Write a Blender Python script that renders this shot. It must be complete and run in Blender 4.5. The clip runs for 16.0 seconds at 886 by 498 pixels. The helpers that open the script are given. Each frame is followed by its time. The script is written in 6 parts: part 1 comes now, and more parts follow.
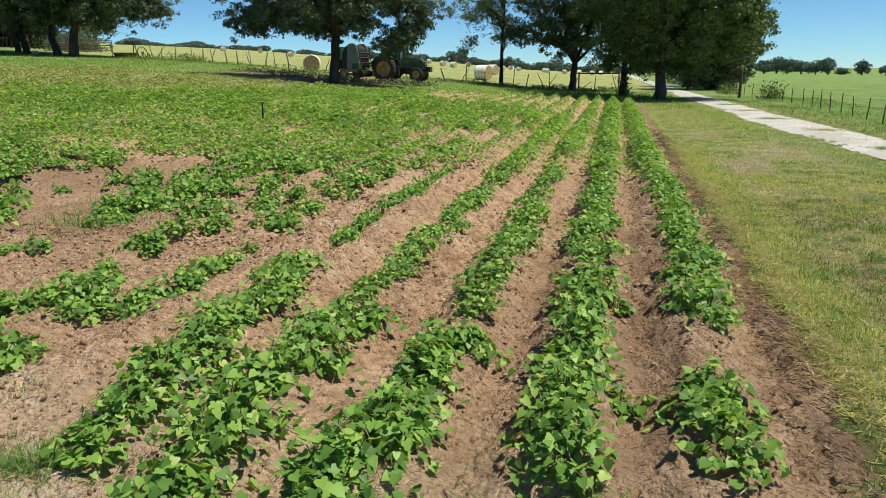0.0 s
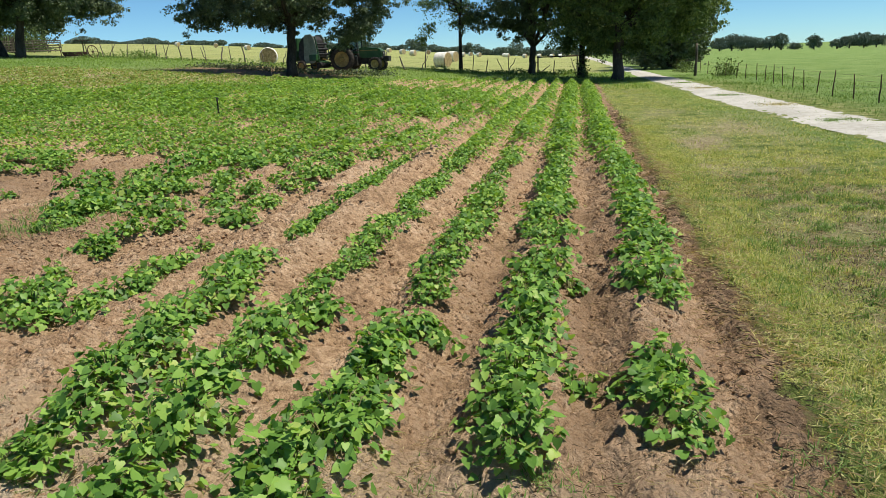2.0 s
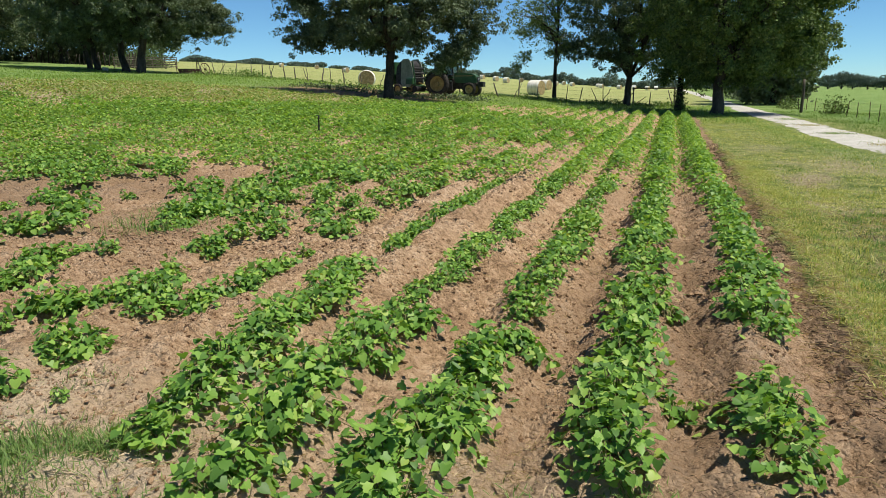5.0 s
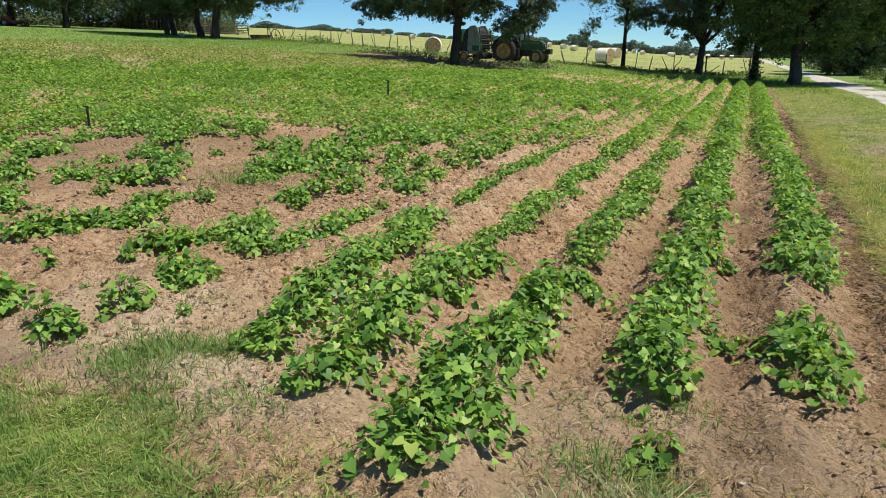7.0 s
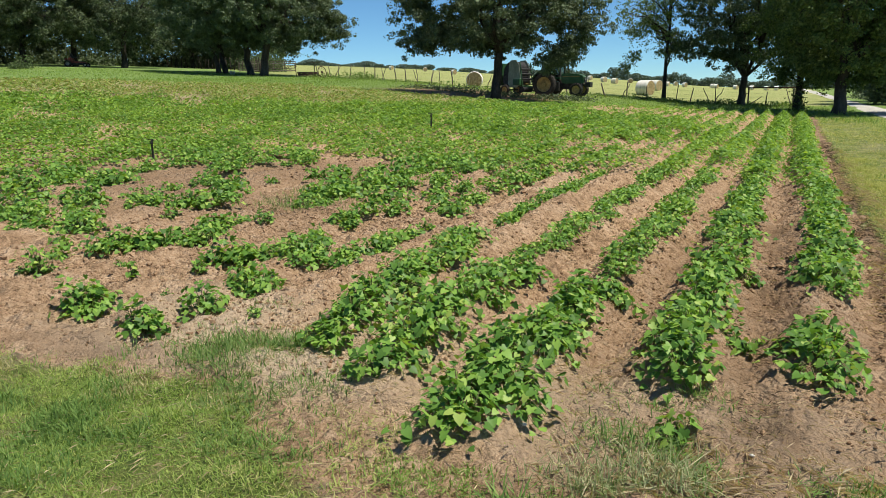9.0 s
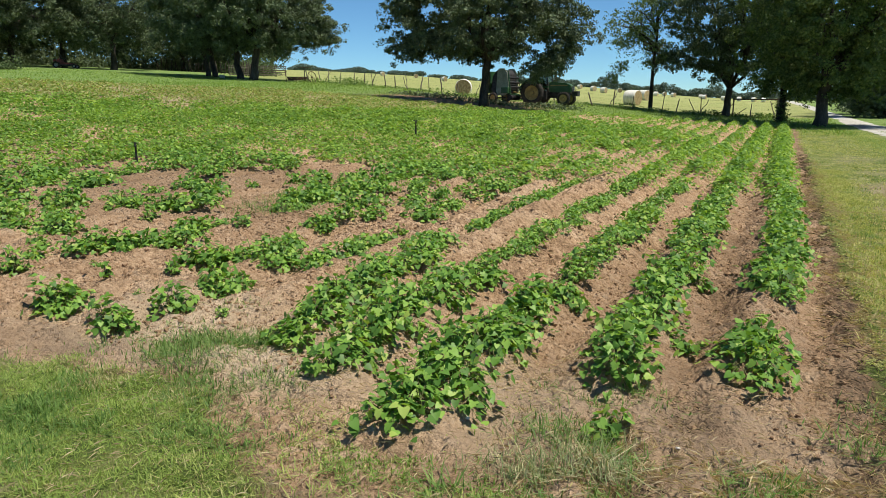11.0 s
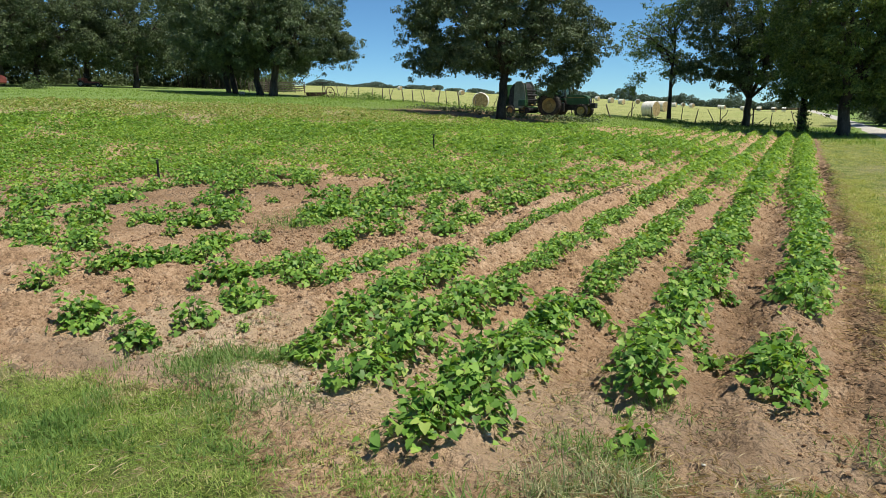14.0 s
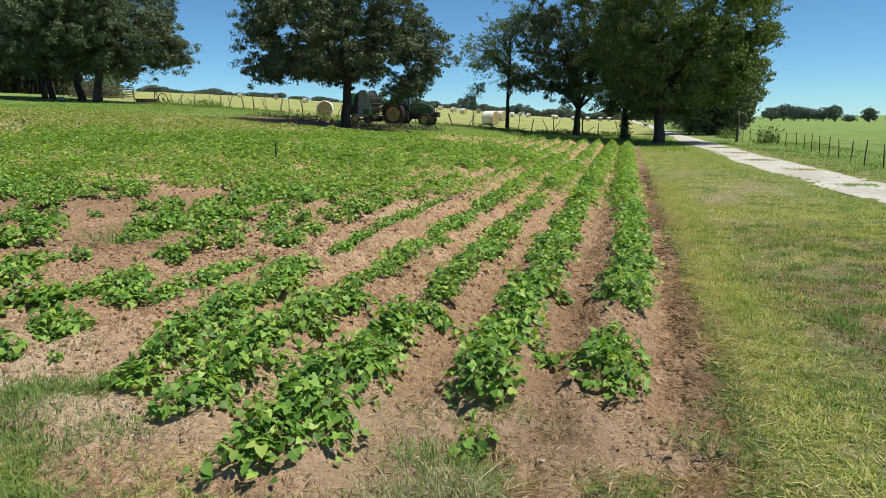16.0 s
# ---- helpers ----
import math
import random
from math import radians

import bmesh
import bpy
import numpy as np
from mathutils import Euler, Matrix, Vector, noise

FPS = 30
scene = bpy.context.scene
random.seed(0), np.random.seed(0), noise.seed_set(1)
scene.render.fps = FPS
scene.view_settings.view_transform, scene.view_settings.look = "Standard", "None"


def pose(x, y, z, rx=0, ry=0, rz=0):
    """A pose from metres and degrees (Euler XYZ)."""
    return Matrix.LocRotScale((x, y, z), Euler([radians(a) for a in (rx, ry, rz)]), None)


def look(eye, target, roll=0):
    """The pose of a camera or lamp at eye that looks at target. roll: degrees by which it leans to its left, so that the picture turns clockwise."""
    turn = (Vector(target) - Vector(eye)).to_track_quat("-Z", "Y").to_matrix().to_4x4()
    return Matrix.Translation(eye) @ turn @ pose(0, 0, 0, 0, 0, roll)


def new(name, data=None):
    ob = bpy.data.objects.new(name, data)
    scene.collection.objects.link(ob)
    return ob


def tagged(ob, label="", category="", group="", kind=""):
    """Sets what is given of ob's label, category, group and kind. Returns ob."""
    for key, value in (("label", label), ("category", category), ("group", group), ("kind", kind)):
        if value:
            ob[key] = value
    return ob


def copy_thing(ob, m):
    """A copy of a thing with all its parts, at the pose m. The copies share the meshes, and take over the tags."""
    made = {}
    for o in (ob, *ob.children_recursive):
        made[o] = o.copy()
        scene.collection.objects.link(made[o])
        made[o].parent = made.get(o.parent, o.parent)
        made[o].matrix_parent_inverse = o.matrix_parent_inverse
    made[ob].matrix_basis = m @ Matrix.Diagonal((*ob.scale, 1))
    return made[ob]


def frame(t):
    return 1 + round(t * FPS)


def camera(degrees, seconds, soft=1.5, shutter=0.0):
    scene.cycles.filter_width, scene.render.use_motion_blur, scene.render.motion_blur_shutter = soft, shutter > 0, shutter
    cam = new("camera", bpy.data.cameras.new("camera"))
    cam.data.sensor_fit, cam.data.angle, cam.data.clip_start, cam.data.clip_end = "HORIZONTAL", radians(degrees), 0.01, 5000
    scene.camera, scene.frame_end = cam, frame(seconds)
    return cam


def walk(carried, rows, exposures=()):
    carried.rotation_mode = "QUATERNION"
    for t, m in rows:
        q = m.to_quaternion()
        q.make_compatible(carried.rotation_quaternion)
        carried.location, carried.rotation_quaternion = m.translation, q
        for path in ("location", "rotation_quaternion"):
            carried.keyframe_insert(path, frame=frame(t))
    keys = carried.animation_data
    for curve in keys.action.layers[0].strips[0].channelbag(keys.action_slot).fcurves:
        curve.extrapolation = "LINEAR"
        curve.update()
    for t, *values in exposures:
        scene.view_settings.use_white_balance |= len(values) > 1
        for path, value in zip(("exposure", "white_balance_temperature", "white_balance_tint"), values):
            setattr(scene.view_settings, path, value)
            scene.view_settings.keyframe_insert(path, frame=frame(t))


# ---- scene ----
cam = camera(65.4, 16.0, 0.75)
PATH = [
    (0, (-0.636, 0.147, 1.848), (-1.101, 2.027, 1.348), -0.5),
    (0.5, (-0.538, 0.173, 1.841), (-0.949, 2.068, 1.349), -1.3),
    (1, (-0.513, 0.194, 1.832), (-0.9, 2.084, 1.305), -2.5),
    (1.5, (-0.503, 0.201, 1.825), (-0.849, 2.089, 1.264), -2.3),
    (2, (-0.515, 0.179, 1.836), (-0.892, 2.069, 1.302), -2.5),
    (2.5, (-0.528, 0.145, 1.844), (-0.964, 2.032, 1.346), -1.0),
    (3, (-0.55, 0.087, 1.853), (-1.081, 1.961, 1.4), 0.1),
    (3.2, (-0.552, 0.063, 1.851), (-1.125, 1.929, 1.416), 0.5),
    (5.3, (-0.627, 0.051, 1.751), (-1.249, 1.896, 1.295), -1.0),
    (5.5, (-0.565, -0.018, 1.716), (-1.25, 1.81, 1.28), -0.8),
    (6, (-0.489, -0.145, 1.745), (-1.343, 1.585, 1.219), -2.1),
    (6.5, (-0.5, -0.315, 1.704), (-1.338, 1.441, 1.242), -1.5),
    (7, (-0.499, -0.499, 1.748), (-1.261, 1.269, 1.207), -0.2),
    (7.5, (-0.349, -0.623, 1.711), (-1.154, 1.145, 1.237), 0.0),
    (8, (-0.269, -0.703, 1.712), (-1.06, 1.052, 1.171), 0.1),
    (8.5, (-0.343, -0.876, 1.742), (-1.162, 0.883, 1.255), -0.4),
    (8.7, (-0.339, -0.936, 1.719), (-1.216, 0.803, 1.266), -1.0),
    (10.8, (-0.028, -1.06, 1.727), (-0.881, 0.693, 1.282), 0.2),
    (11, (-0.029, -1.066, 1.743), (-0.881, 0.691, 1.312), 0.0),
    (11.5, (-0.003, -1.097, 1.76), (-0.883, 0.665, 1.415), -1.2),
    (12, (-0.022, -1.075, 1.729), (-0.871, 0.691, 1.327), -0.2),
    (12.5, (-0.014, -1.072, 1.733), (-0.874, 0.687, 1.327), -1.1),
    (13, (-0.029, -1.045, 1.739), (-0.884, 0.698, 1.257), -1.3),
    (13.5, (-0.025, -1.044, 1.752), (-0.885, 0.715, 1.341), -1.1),
    (14, (-0.041, -1.061, 1.751), (-0.944, 0.68, 1.357), -0.7),
    (14.5, (-0.05, -1.072, 1.75), (-0.99, 0.651, 1.367), 0.2),
    (15, (-0.04, -1.041, 1.75), (-0.848, 0.753, 1.391), 0.7),
    (15.5, (-0.019, -0.988, 1.738), (-0.644, 0.875, 1.366), -0.0),
    (16, (0.001, -0.963, 1.736), (-0.502, 0.936, 1.362), -0.4),
]
walk(cam, [(t, look(eye, target, roll)) for t, eye, target, roll in PATH], [(0, 0.51), (16, 0.51)])

# ---- world ----
world = bpy.data.worlds.new("sky")
scene.world = world
world.use_nodes = True
wn = world.node_tree
sky = wn.nodes.new("ShaderNodeTexSky")
sky.sky_type = "NISHITA"
sky.sun_disc = False
sky.altitude, sky.air_density, sky.dust_density, sky.ozone_density = 1500, 0.8, 0.0, 4.0
SUN_DIR = Vector((0.5, 0.0, 1.05)).normalized()
sky.sun_elevation = math.asin(SUN_DIR.z)
sky.sun_rotation = math.atan2(SUN_DIR.x, SUN_DIR.y)
tint = wn.nodes.new("ShaderNodeMix")
tint.data_type, tint.blend_type = "RGBA", "MULTIPLY"
tint.inputs[0].default_value, tint.inputs[7].default_value = 1.0, (0.61, 0.88, 0.97, 1)
wn.links.new(sky.outputs[0], tint.inputs[6])
wn.links.new(tint.outputs[2], wn.nodes["Background"].inputs[0])
wn.nodes["Background"].inputs[1].default_value = 0.085
sun = new("sun", bpy.data.lights.new("sun", "SUN"))
sun.data.energy, sun.data.angle, sun.data.color = 4.3, radians(0.53), (1.0, 0.94, 0.84)
sun.matrix_world = look(SUN_DIR * 50, (0, 0, 0))

# ---- terrain ----
# rise of the land, as a slope against the bearing (radians, clockwise from +y)
BEARING = (-3.14, -1.6, -1.3, -1.0, -0.62, -0.57, -0.48, -0.44, -0.326, -0.246, -0.205, -0.165, -0.125, -0.086, -0.016, 0.137, 0.24, 0.3, 0.8, 1.6, 3.14)
SLOPE = (0.0, 0.03, 0.045, 0.052, 0.0415, 0.0395, 0.0345, 0.031, 0.0233, 0.0195, 0.0154, 0.0112, 0.0078, 0.0051, 0.0018, 0.0008, -0.001, -0.0025, -0.0025, 0.0, 0.0)


def land(x, y):
    """Height of the land at x, y (arrays or numbers)."""
    x, y = np.asarray(x, float), np.asarray(y, float)
    r = np.hypot(x, y)
    s = np.interp(np.arctan2(x, y), BEARING, SLOPE)
    k = np.clip((r - 6.0) / 36.0, 0, 1)
    k = k * k * (3 - 2 * k)
    far = np.minimum(r, 260.0) - np.maximum(r - 260.0, 0) * 0.3
    hollow = 0.25 * np.exp(-((r - 41.0) / 11.0) ** 2) * np.exp(-((np.arctan2(x, y) + 0.40) / 0.23) ** 4)
    return k * s * far - hollow


# END LAND


# ---- building blocks ----
class Geo:
    """Collects triangles and makes one mesh of them."""

    def __init__(self):
        self.v, self.f, self.n = [], [], 0

    def add(self, v, f):
        v, f = np.asarray(v, float).reshape(-1, 3), np.asarray(f, int).reshape(-1, 3)
        self.v.append(v)
        self.f.append(f + self.n)
        self.n += len(v)

    def tube(self, pts, radii, seg=6, cap=True):
        pts = np.asarray(pts, float)
        m = len(pts)
        radii = np.broadcast_to(np.asarray(radii, float), (m,))
        tan = np.gradient(pts, axis=0) if m > 2 else np.repeat((pts[1] - pts[0])[None], 2, 0)
        tan /= np.linalg.norm(tan, axis=1)[:, None] + 1e-9
        ref = np.array((0.0, 0.0, 1.0)) if abs(tan[:, 2]).mean() < 0.8 else np.array((1.0, 0.0, 0.0))
        a = np.cross(tan, ref)
        a /= np.linalg.norm(a, axis=1)[:, None] + 1e-9
        b = np.cross(tan, a)
        w = np.linspace(0, 2 * np.pi, seg, endpoint=False)
        ring = a[:, None] * np.cos(w)[None, :, None] + b[:, None] * np.sin(w)[None, :, None]
        v = (pts[:, None] + ring * radii[:, None, None]).reshape(-1, 3)
        f = []
        for i in range(m - 1):
            for j in range(seg):
                p, q = i * seg + j, i * seg + (j + 1) % seg
                f += [(p, q, q + seg), (p, q + seg, p + seg)]
        if cap:
            for j in range(1, seg - 1):
                f += [(0, j + 1, j), ((m - 1) * seg, (m - 1) * seg + j, (m - 1) * seg + j + 1)]
        self.add(v, f)
        return self

    def mesh(self, name, material=None, smooth=True):
        return np_mesh(name, np.concatenate(self.v), np.concatenate(self.f), material, smooth)


def np_mesh(name, v, f, material=None, smooth=True):
    v, f = np.ascontiguousarray(v, np.float32), np.ascontiguousarray(f, np.int32)
    me = bpy.data.meshes.new(name)
    me.vertices.add(len(v))
    me.vertices.foreach_set("co", v.ravel())
    me.loops.add(f.size)
    me.loops.foreach_set("vertex_index", f.ravel())
    me.polygons.add(len(f))
    me.polygons.foreach_set("loop_start", np.arange(0, f.size, f.shape[1], dtype=np.int32))
    me.polygons.foreach_set("use_smooth", np.full(len(f), smooth))
    me.update(calc_edges=True)
    if material:
        me.materials.append(material)
    return me


def part(name, data, material, parent, label="", m=None):
    """One mesh object under a thing or a part; data: a mesh, a bmesh or a Geo."""
    if isinstance(data, Geo):
        data = data.mesh(name)
    elif isinstance(data, bmesh.types.BMesh):
        bm, data = data, bpy.data.meshes.new(name)
        bm.to_mesh(data)
        bm.free()
    if material and not data.materials:
        data.materials.append(material)
    ob = new(name, data)
    ob.parent = parent
    if m is not None:
        ob.matrix_basis = m
    return tagged(ob, label)


def thing(name, x, y, label, category, group="", kind="", turn=0.0, z=None, scale=1.0, sink=0.0):
    ob = new(name)
    ob.empty_display_size = 0.2
    ob.matrix_basis = pose(x, y, (float(land(x, y)) if z is None else z) - sink, 0, 0, turn) @ Matrix.Scale(scale, 4)
    return tagged(ob, label, category, group, kind)


def box(bm, c, s, bevel=0.0, turn=None):
    """A box in bm: centre, size, rounded edges, and a turn (degrees) about its centre."""
    m = Matrix.Translation(c) @ (pose(0, 0, 0, *turn) if turn else Matrix()) @ Matrix.Diagonal((*s, 1))
    vs = bmesh.ops.create_cube(bm, size=1, matrix=m)["verts"]
    if bevel:
        es = list({e for v in vs for e in v.link_edges})
        bmesh.ops.bevel(bm, geom=es, offset=bevel, segments=2, affect="EDGES", profile=0.6)
    return bm


def rod(bm, p, q, r0, r1=None, seg=14):
    """A tapered round bar from p to q."""
    p, q = Vector(p), Vector(q)
    m = Matrix.Translation((p + q) / 2) @ (q - p).to_track_quat("Z", "Y").to_matrix().to_4x4()
    bmesh.ops.create_cone(bm, cap_ends=True, segments=seg, radius1=r0, radius2=r0 if r1 is None else r1, depth=(q - p).length, matrix=m)
    return bm


def lathe(profile, seg=40, axis="y"):
    """A turned body: profile of (radius, height along the axis)."""
    g = Geo()
    w = np.linspace(0, 2 * np.pi, seg, endpoint=False)
    v, f = [], []
    for r, h in profile:
        for a in w:
            v.append((r * math.cos(a), h, r * math.sin(a)) if axis == "y" else (r * math.cos(a), r * math.sin(a), h))
    for i in range(len(profile) - 1):
        for j in range(seg):
            p, q = i * seg + j, i * seg + (j + 1) % seg
            f += [(p, q, q + seg), (p, q + seg, p + seg)]
    g.add(v, f)
    return g


def outline(pts, depth, bevel=0.02):
    """A solid whose side view (x, z) is pts and whose width across y is depth."""
    bm = bmesh.new()
    vs = [bm.verts.new((x, -depth / 2, z)) for x, z in pts]
    face = bm.faces.new(vs)
    ext = bmesh.ops.extrude_face_region(bm, geom=[face])
    for g in ext["geom"]:
        if isinstance(g, bmesh.types.BMVert):
            g.co.y += depth
    bmesh.ops.recalc_face_normals(bm, faces=bm.faces)
    if bevel:
        bmesh.ops.bevel(bm, geom=list(bm.edges), offset=bevel, segments=2, affect="EDGES")
    return bm


# ---- materials ----
def ramp_node(nt, stops):
    r = nt.nodes.new("ShaderNodeValToRGB")
    while len(r.color_ramp.elements) < len(stops):
        r.color_ramp.elements.new(0.5)
    for e, (p, c) in zip(r.color_ramp.elements, stops):
        e.position, e.color = p, (*c, 1)
    return r


def maths(nt, op, a, b=0.0, clamp=False):
    n = nt.nodes.new("ShaderNodeMath")
    n.operation, n.use_clamp = op, clamp
    for i, s in enumerate((a, b)):
        if isinstance(s, (int, float)):
            n.inputs[i].default_value = s
        else:
            nt.links.new(s, n.inputs[i])
    return n.outputs[0]


def noise_node(nt, vec, scale, detail=4.0, rough=0.6):
    n = nt.nodes.new("ShaderNodeTexNoise")
    n.inputs["Scale"].default_value, n.inputs["Detail"].default_value, n.inputs["Roughness"].default_value = scale, detail, rough
    nt.links.new(vec, n.inputs["Vector"])
    return n.outputs[0]


def mixed(nt, fac, a, b):
    m = nt.nodes.new("ShaderNodeMix")
    m.data_type = "RGBA"
    for s, i in ((fac, 0), (a, 6), (b, 7)):
        if isinstance(s, tuple):
            m.inputs[i].default_value = (*s, 1)
        elif isinstance(s, (int, float)):
            m.inputs[i].default_value = s
        else:
            nt.links.new(s, m.inputs[i])
    return m.outputs[2]


def surface(name, stops, scale=4.0, rough=0.75, bump=0.0, bump_scale=40.0, metal=0.0, stretch=(1, 1, 1), fine=0.4, gloss=0.4, coat=0.0):
    """A material with colour from noise at two scales, its grain and its relief."""
    m = bpy.data.materials.new(name)
    m.use_nodes = True
    nt = m.node_tree
    b = nt.nodes["Principled BSDF"]
    tc = nt.nodes.new("ShaderNodeTexCoord")
    mp = nt.nodes.new("ShaderNodeMapping")
    mp.inputs["Scale"].default_value = stretch
    nt.links.new(tc.outputs["Object"], mp.inputs[0])
    vec = mp.outputs[0]
    big, small = noise_node(nt, vec, scale, 5), noise_node(nt, vec, scale * 9, 4, 0.7)
    fac = maths(nt, "ADD", maths(nt, "MULTIPLY", big, 1 - fine), maths(nt, "MULTIPLY", small, fine))
    info = nt.nodes.new("ShaderNodeObjectInfo")
    fac = maths(nt, "ADD", fac, maths(nt, "MULTIPLY", maths(nt, "SUBTRACT", info.outputs["Random"], 0.5), 0.12))
    fac = maths(nt, "ADD", maths(nt, "MULTIPLY", fac, 2.2), -0.6)
    r = ramp_node(nt, stops)
    nt.links.new(fac, r.inputs[0])
    nt.links.new(r.outputs[0], b.inputs["Base Color"])
    nt.links.new(maths(nt, "ADD", maths(nt, "MULTIPLY", small, 0.25), rough - 0.12, True), b.inputs["Roughness"])
    b.inputs["Metallic"].default_value, b.inputs["Specular IOR Level"].default_value = metal, gloss
    b.inputs["Coat Weight"].default_value = coat
    if bump:
        bn = nt.nodes.new("ShaderNodeBump")
        bn.inputs["Strength"].default_value, bn.inputs["Distance"].default_value = min(bump, 1.0), 0.02
        nt.links.new(noise_node(nt, vec, bump_scale, 6, 0.65), bn.inputs["Height"])
        nt.links.new(bn.outputs[0], b.inputs["Normal"])
    return m


def leafy(name, stops, through_light=0.4, rough=0.45, gloss=0.4, patch=(30, 0.15)):
    """Thin green leaves: colour differs from leaf to leaf, and light shines through."""
    m = bpy.data.materials.new(name)
    m.use_nodes = True
    nt = m.node_tree
    b = nt.nodes["Principled BSDF"]
    geo, info = nt.nodes.new("ShaderNodeNewGeometry"), nt.nodes.new("ShaderNodeObjectInfo")
    fac = maths(nt, "FRACT", maths(nt, "ADD", geo.outputs["Random Per Island"], info.outputs["Random"]))
    tc = nt.nodes.new("ShaderNodeTexCoord")
    fac = maths(nt, "ADD", maths(nt, "MULTIPLY", fac, 1 - patch[1]), maths(nt, "MULTIPLY", noise_node(nt, tc.outputs["Object"], patch[0]), patch[1]))
    r = ramp_node(nt, stops)
    nt.links.new(fac, r.inputs[0])
    nt.links.new(r.outputs[0], b.inputs["Base Color"])
    b.inputs["Roughness"].default_value, b.inputs["Specular IOR Level"].default_value = rough, gloss
    tr = nt.nodes.new("ShaderNodeBsdfTranslucent")
    warm = nt.nodes.new("ShaderNodeMix")
    warm.data_type, warm.blend_type = "RGBA", "MULTIPLY"
    warm.inputs[0].default_value, warm.inputs[7].default_value = 1.0, (1.35, 1.3, 0.55, 1)
    nt.links.new(r.outputs[0], warm.inputs[6])
    nt.links.new(warm.outputs[2], tr.inputs[0])
    mx = nt.nodes.new("ShaderNodeMixShader")
    mx.inputs[0].default_value = through_light
    nt.links.new(b.outputs[0], mx.inputs[1])
    nt.links.new(tr.outputs[0], mx.inputs[2])
    nt.links.new(mx.outputs[0], nt.nodes["Material Output"].inputs[0])
    return m


def plain(name, c, rough=0.5, metal=0.0, gloss=0.5):
    d = tuple(max(0, k * 0.75) for k in c)
    return surface(name, ((0.3, d), (0.7, c)), 6, rough, 0.0, metal=metal, gloss=gloss)


VINE = leafy("vine_leaf", ((0.0, (0.058, 0.135, 0.027)), (0.46, (0.14, 0.28, 0.046)), (0.8, (0.255, 0.42, 0.075)), (0.96, (0.41, 0.50, 0.12)), (1.0, (0.62, 0.52, 0.12))), 0.34, 0.48, 0.3)
VINE_FAR = leafy("vine_leaf_far", ((0.0, (0.045, 0.11, 0.024)), (0.48, (0.16, 0.30, 0.052)), (0.76, (0.33, 0.48, 0.088)), (1.0, (0.52, 0.54, 0.14))), 0.42, 0.5, 0.3, (0.55, 0.5))
VINE_DRY = leafy("vine_leaf_dry", ((0.0, (0.16, 0.24, 0.05)), (0.4, (0.28, 0.33, 0.11)), (0.75, (0.38, 0.37, 0.17)), (1.0, (0.47, 0.41, 0.25))), 0.35, 0.6, 0.2)
STEM = surface("vine_stem", ((0.3, (0.10, 0.12, 0.04)), (0.7, (0.20, 0.17, 0.07))), 20, 0.7)
WEED = leafy("weed_leaf", ((0.0, (0.095, 0.17, 0.045)), (0.6, (0.155, 0.25, 0.068)), (1.0, (0.27, 0.34, 0.11))), 0.35, 0.6, 0.25)
OAK = leafy("oak_leaf", ((0.0, (0.062, 0.085, 0.043)), (0.5, (0.094, 0.127, 0.062)), (0.85, (0.132, 0.172, 0.083)), (1.0, (0.18, 0.22, 0.105))), 0.14, 0.6, 0.3)
WOODLEAF = leafy("wood_leaf", ((0.0, (0.055, 0.075, 0.042)), (0.5, (0.085, 0.115, 0.06)), (1.0, (0.15, 0.185, 0.09))), 0.18, 0.75, 0.15)
PECAN = leafy("pecan_leaf", ((0.0, (0.055, 0.088, 0.026)), (0.5, (0.10, 0.15, 0.042)), (0.85, (0.165, 0.225, 0.066)), (1.0, (0.25, 0.30, 0.09))), 0.25, 0.6, 0.25)
# distance haze painted into the leaf colour: paler, bluer, low in contrast
HAZELEAF = leafy("hazy_far_leaf", ((0.0, (0.10, 0.14, 0.12)), (0.6, (0.125, 0.17, 0.14)), (1.0, (0.165, 0.21, 0.165))), 0.15, 0.85, 0.1)
GRASS = leafy("grass_blade", ((0.0, (0.14, 0.215, 0.048)), (0.3, (0.25, 0.34, 0.085)), (0.58, (0.40, 0.44, 0.15)), (0.8, (0.56, 0.52, 0.26)), (1.0, (0.70, 0.61, 0.40))), 0.4, 0.65, 0.2, (1.6, 0.4))
LAWN = leafy("lawn_blade", ((0.0, (0.14, 0.225, 0.048)), (0.4, (0.24, 0.35, 0.08)), (0.72, (0.37, 0.44, 0.13)), (0.9, (0.54, 0.52, 0.23)), (1.0, (0.68, 0.60, 0.37))), 0.4, 0.65, 0.2, (2.2, 0.45))
DEEPGRASS = leafy("deep_grass", ((0.0, (0.09, 0.165, 0.04)), (0.6, (0.155, 0.265, 0.062)), (1.0, (0.27, 0.37, 0.11))), 0.35, 0.6, 0.25)
LUSHGRASS = leafy("lush_grass", ((0.0, (0.125, 0.21, 0.045)), (0.6, (0.205, 0.32, 0.07)), (1.0, (0.30, 0.40, 0.115))), 0.4, 0.6, 0.2)
THATCH = leafy("thatch", ((0.0, (0.22, 0.22, 0.08)), (0.5, (0.40, 0.36, 0.18)), (1.0, (0.58, 0.50, 0.30))), 0.25, 0.8, 0.15)
ROOTS = leafy("dead_roots", ((0.0, (0.055, 0.042, 0.03)), (0.7, (0.13, 0.10, 0.07)), (1.0, (0.26, 0.21, 0.14))), 0.1, 0.9, 0.1)
BRUSH = leafy("brush_leaf", ((0.0, (0.06, 0.09, 0.04)), (0.6, (0.10, 0.145, 0.06)), (1.0, (0.15, 0.2, 0.085))), 0.2, 0.75, 0.15)
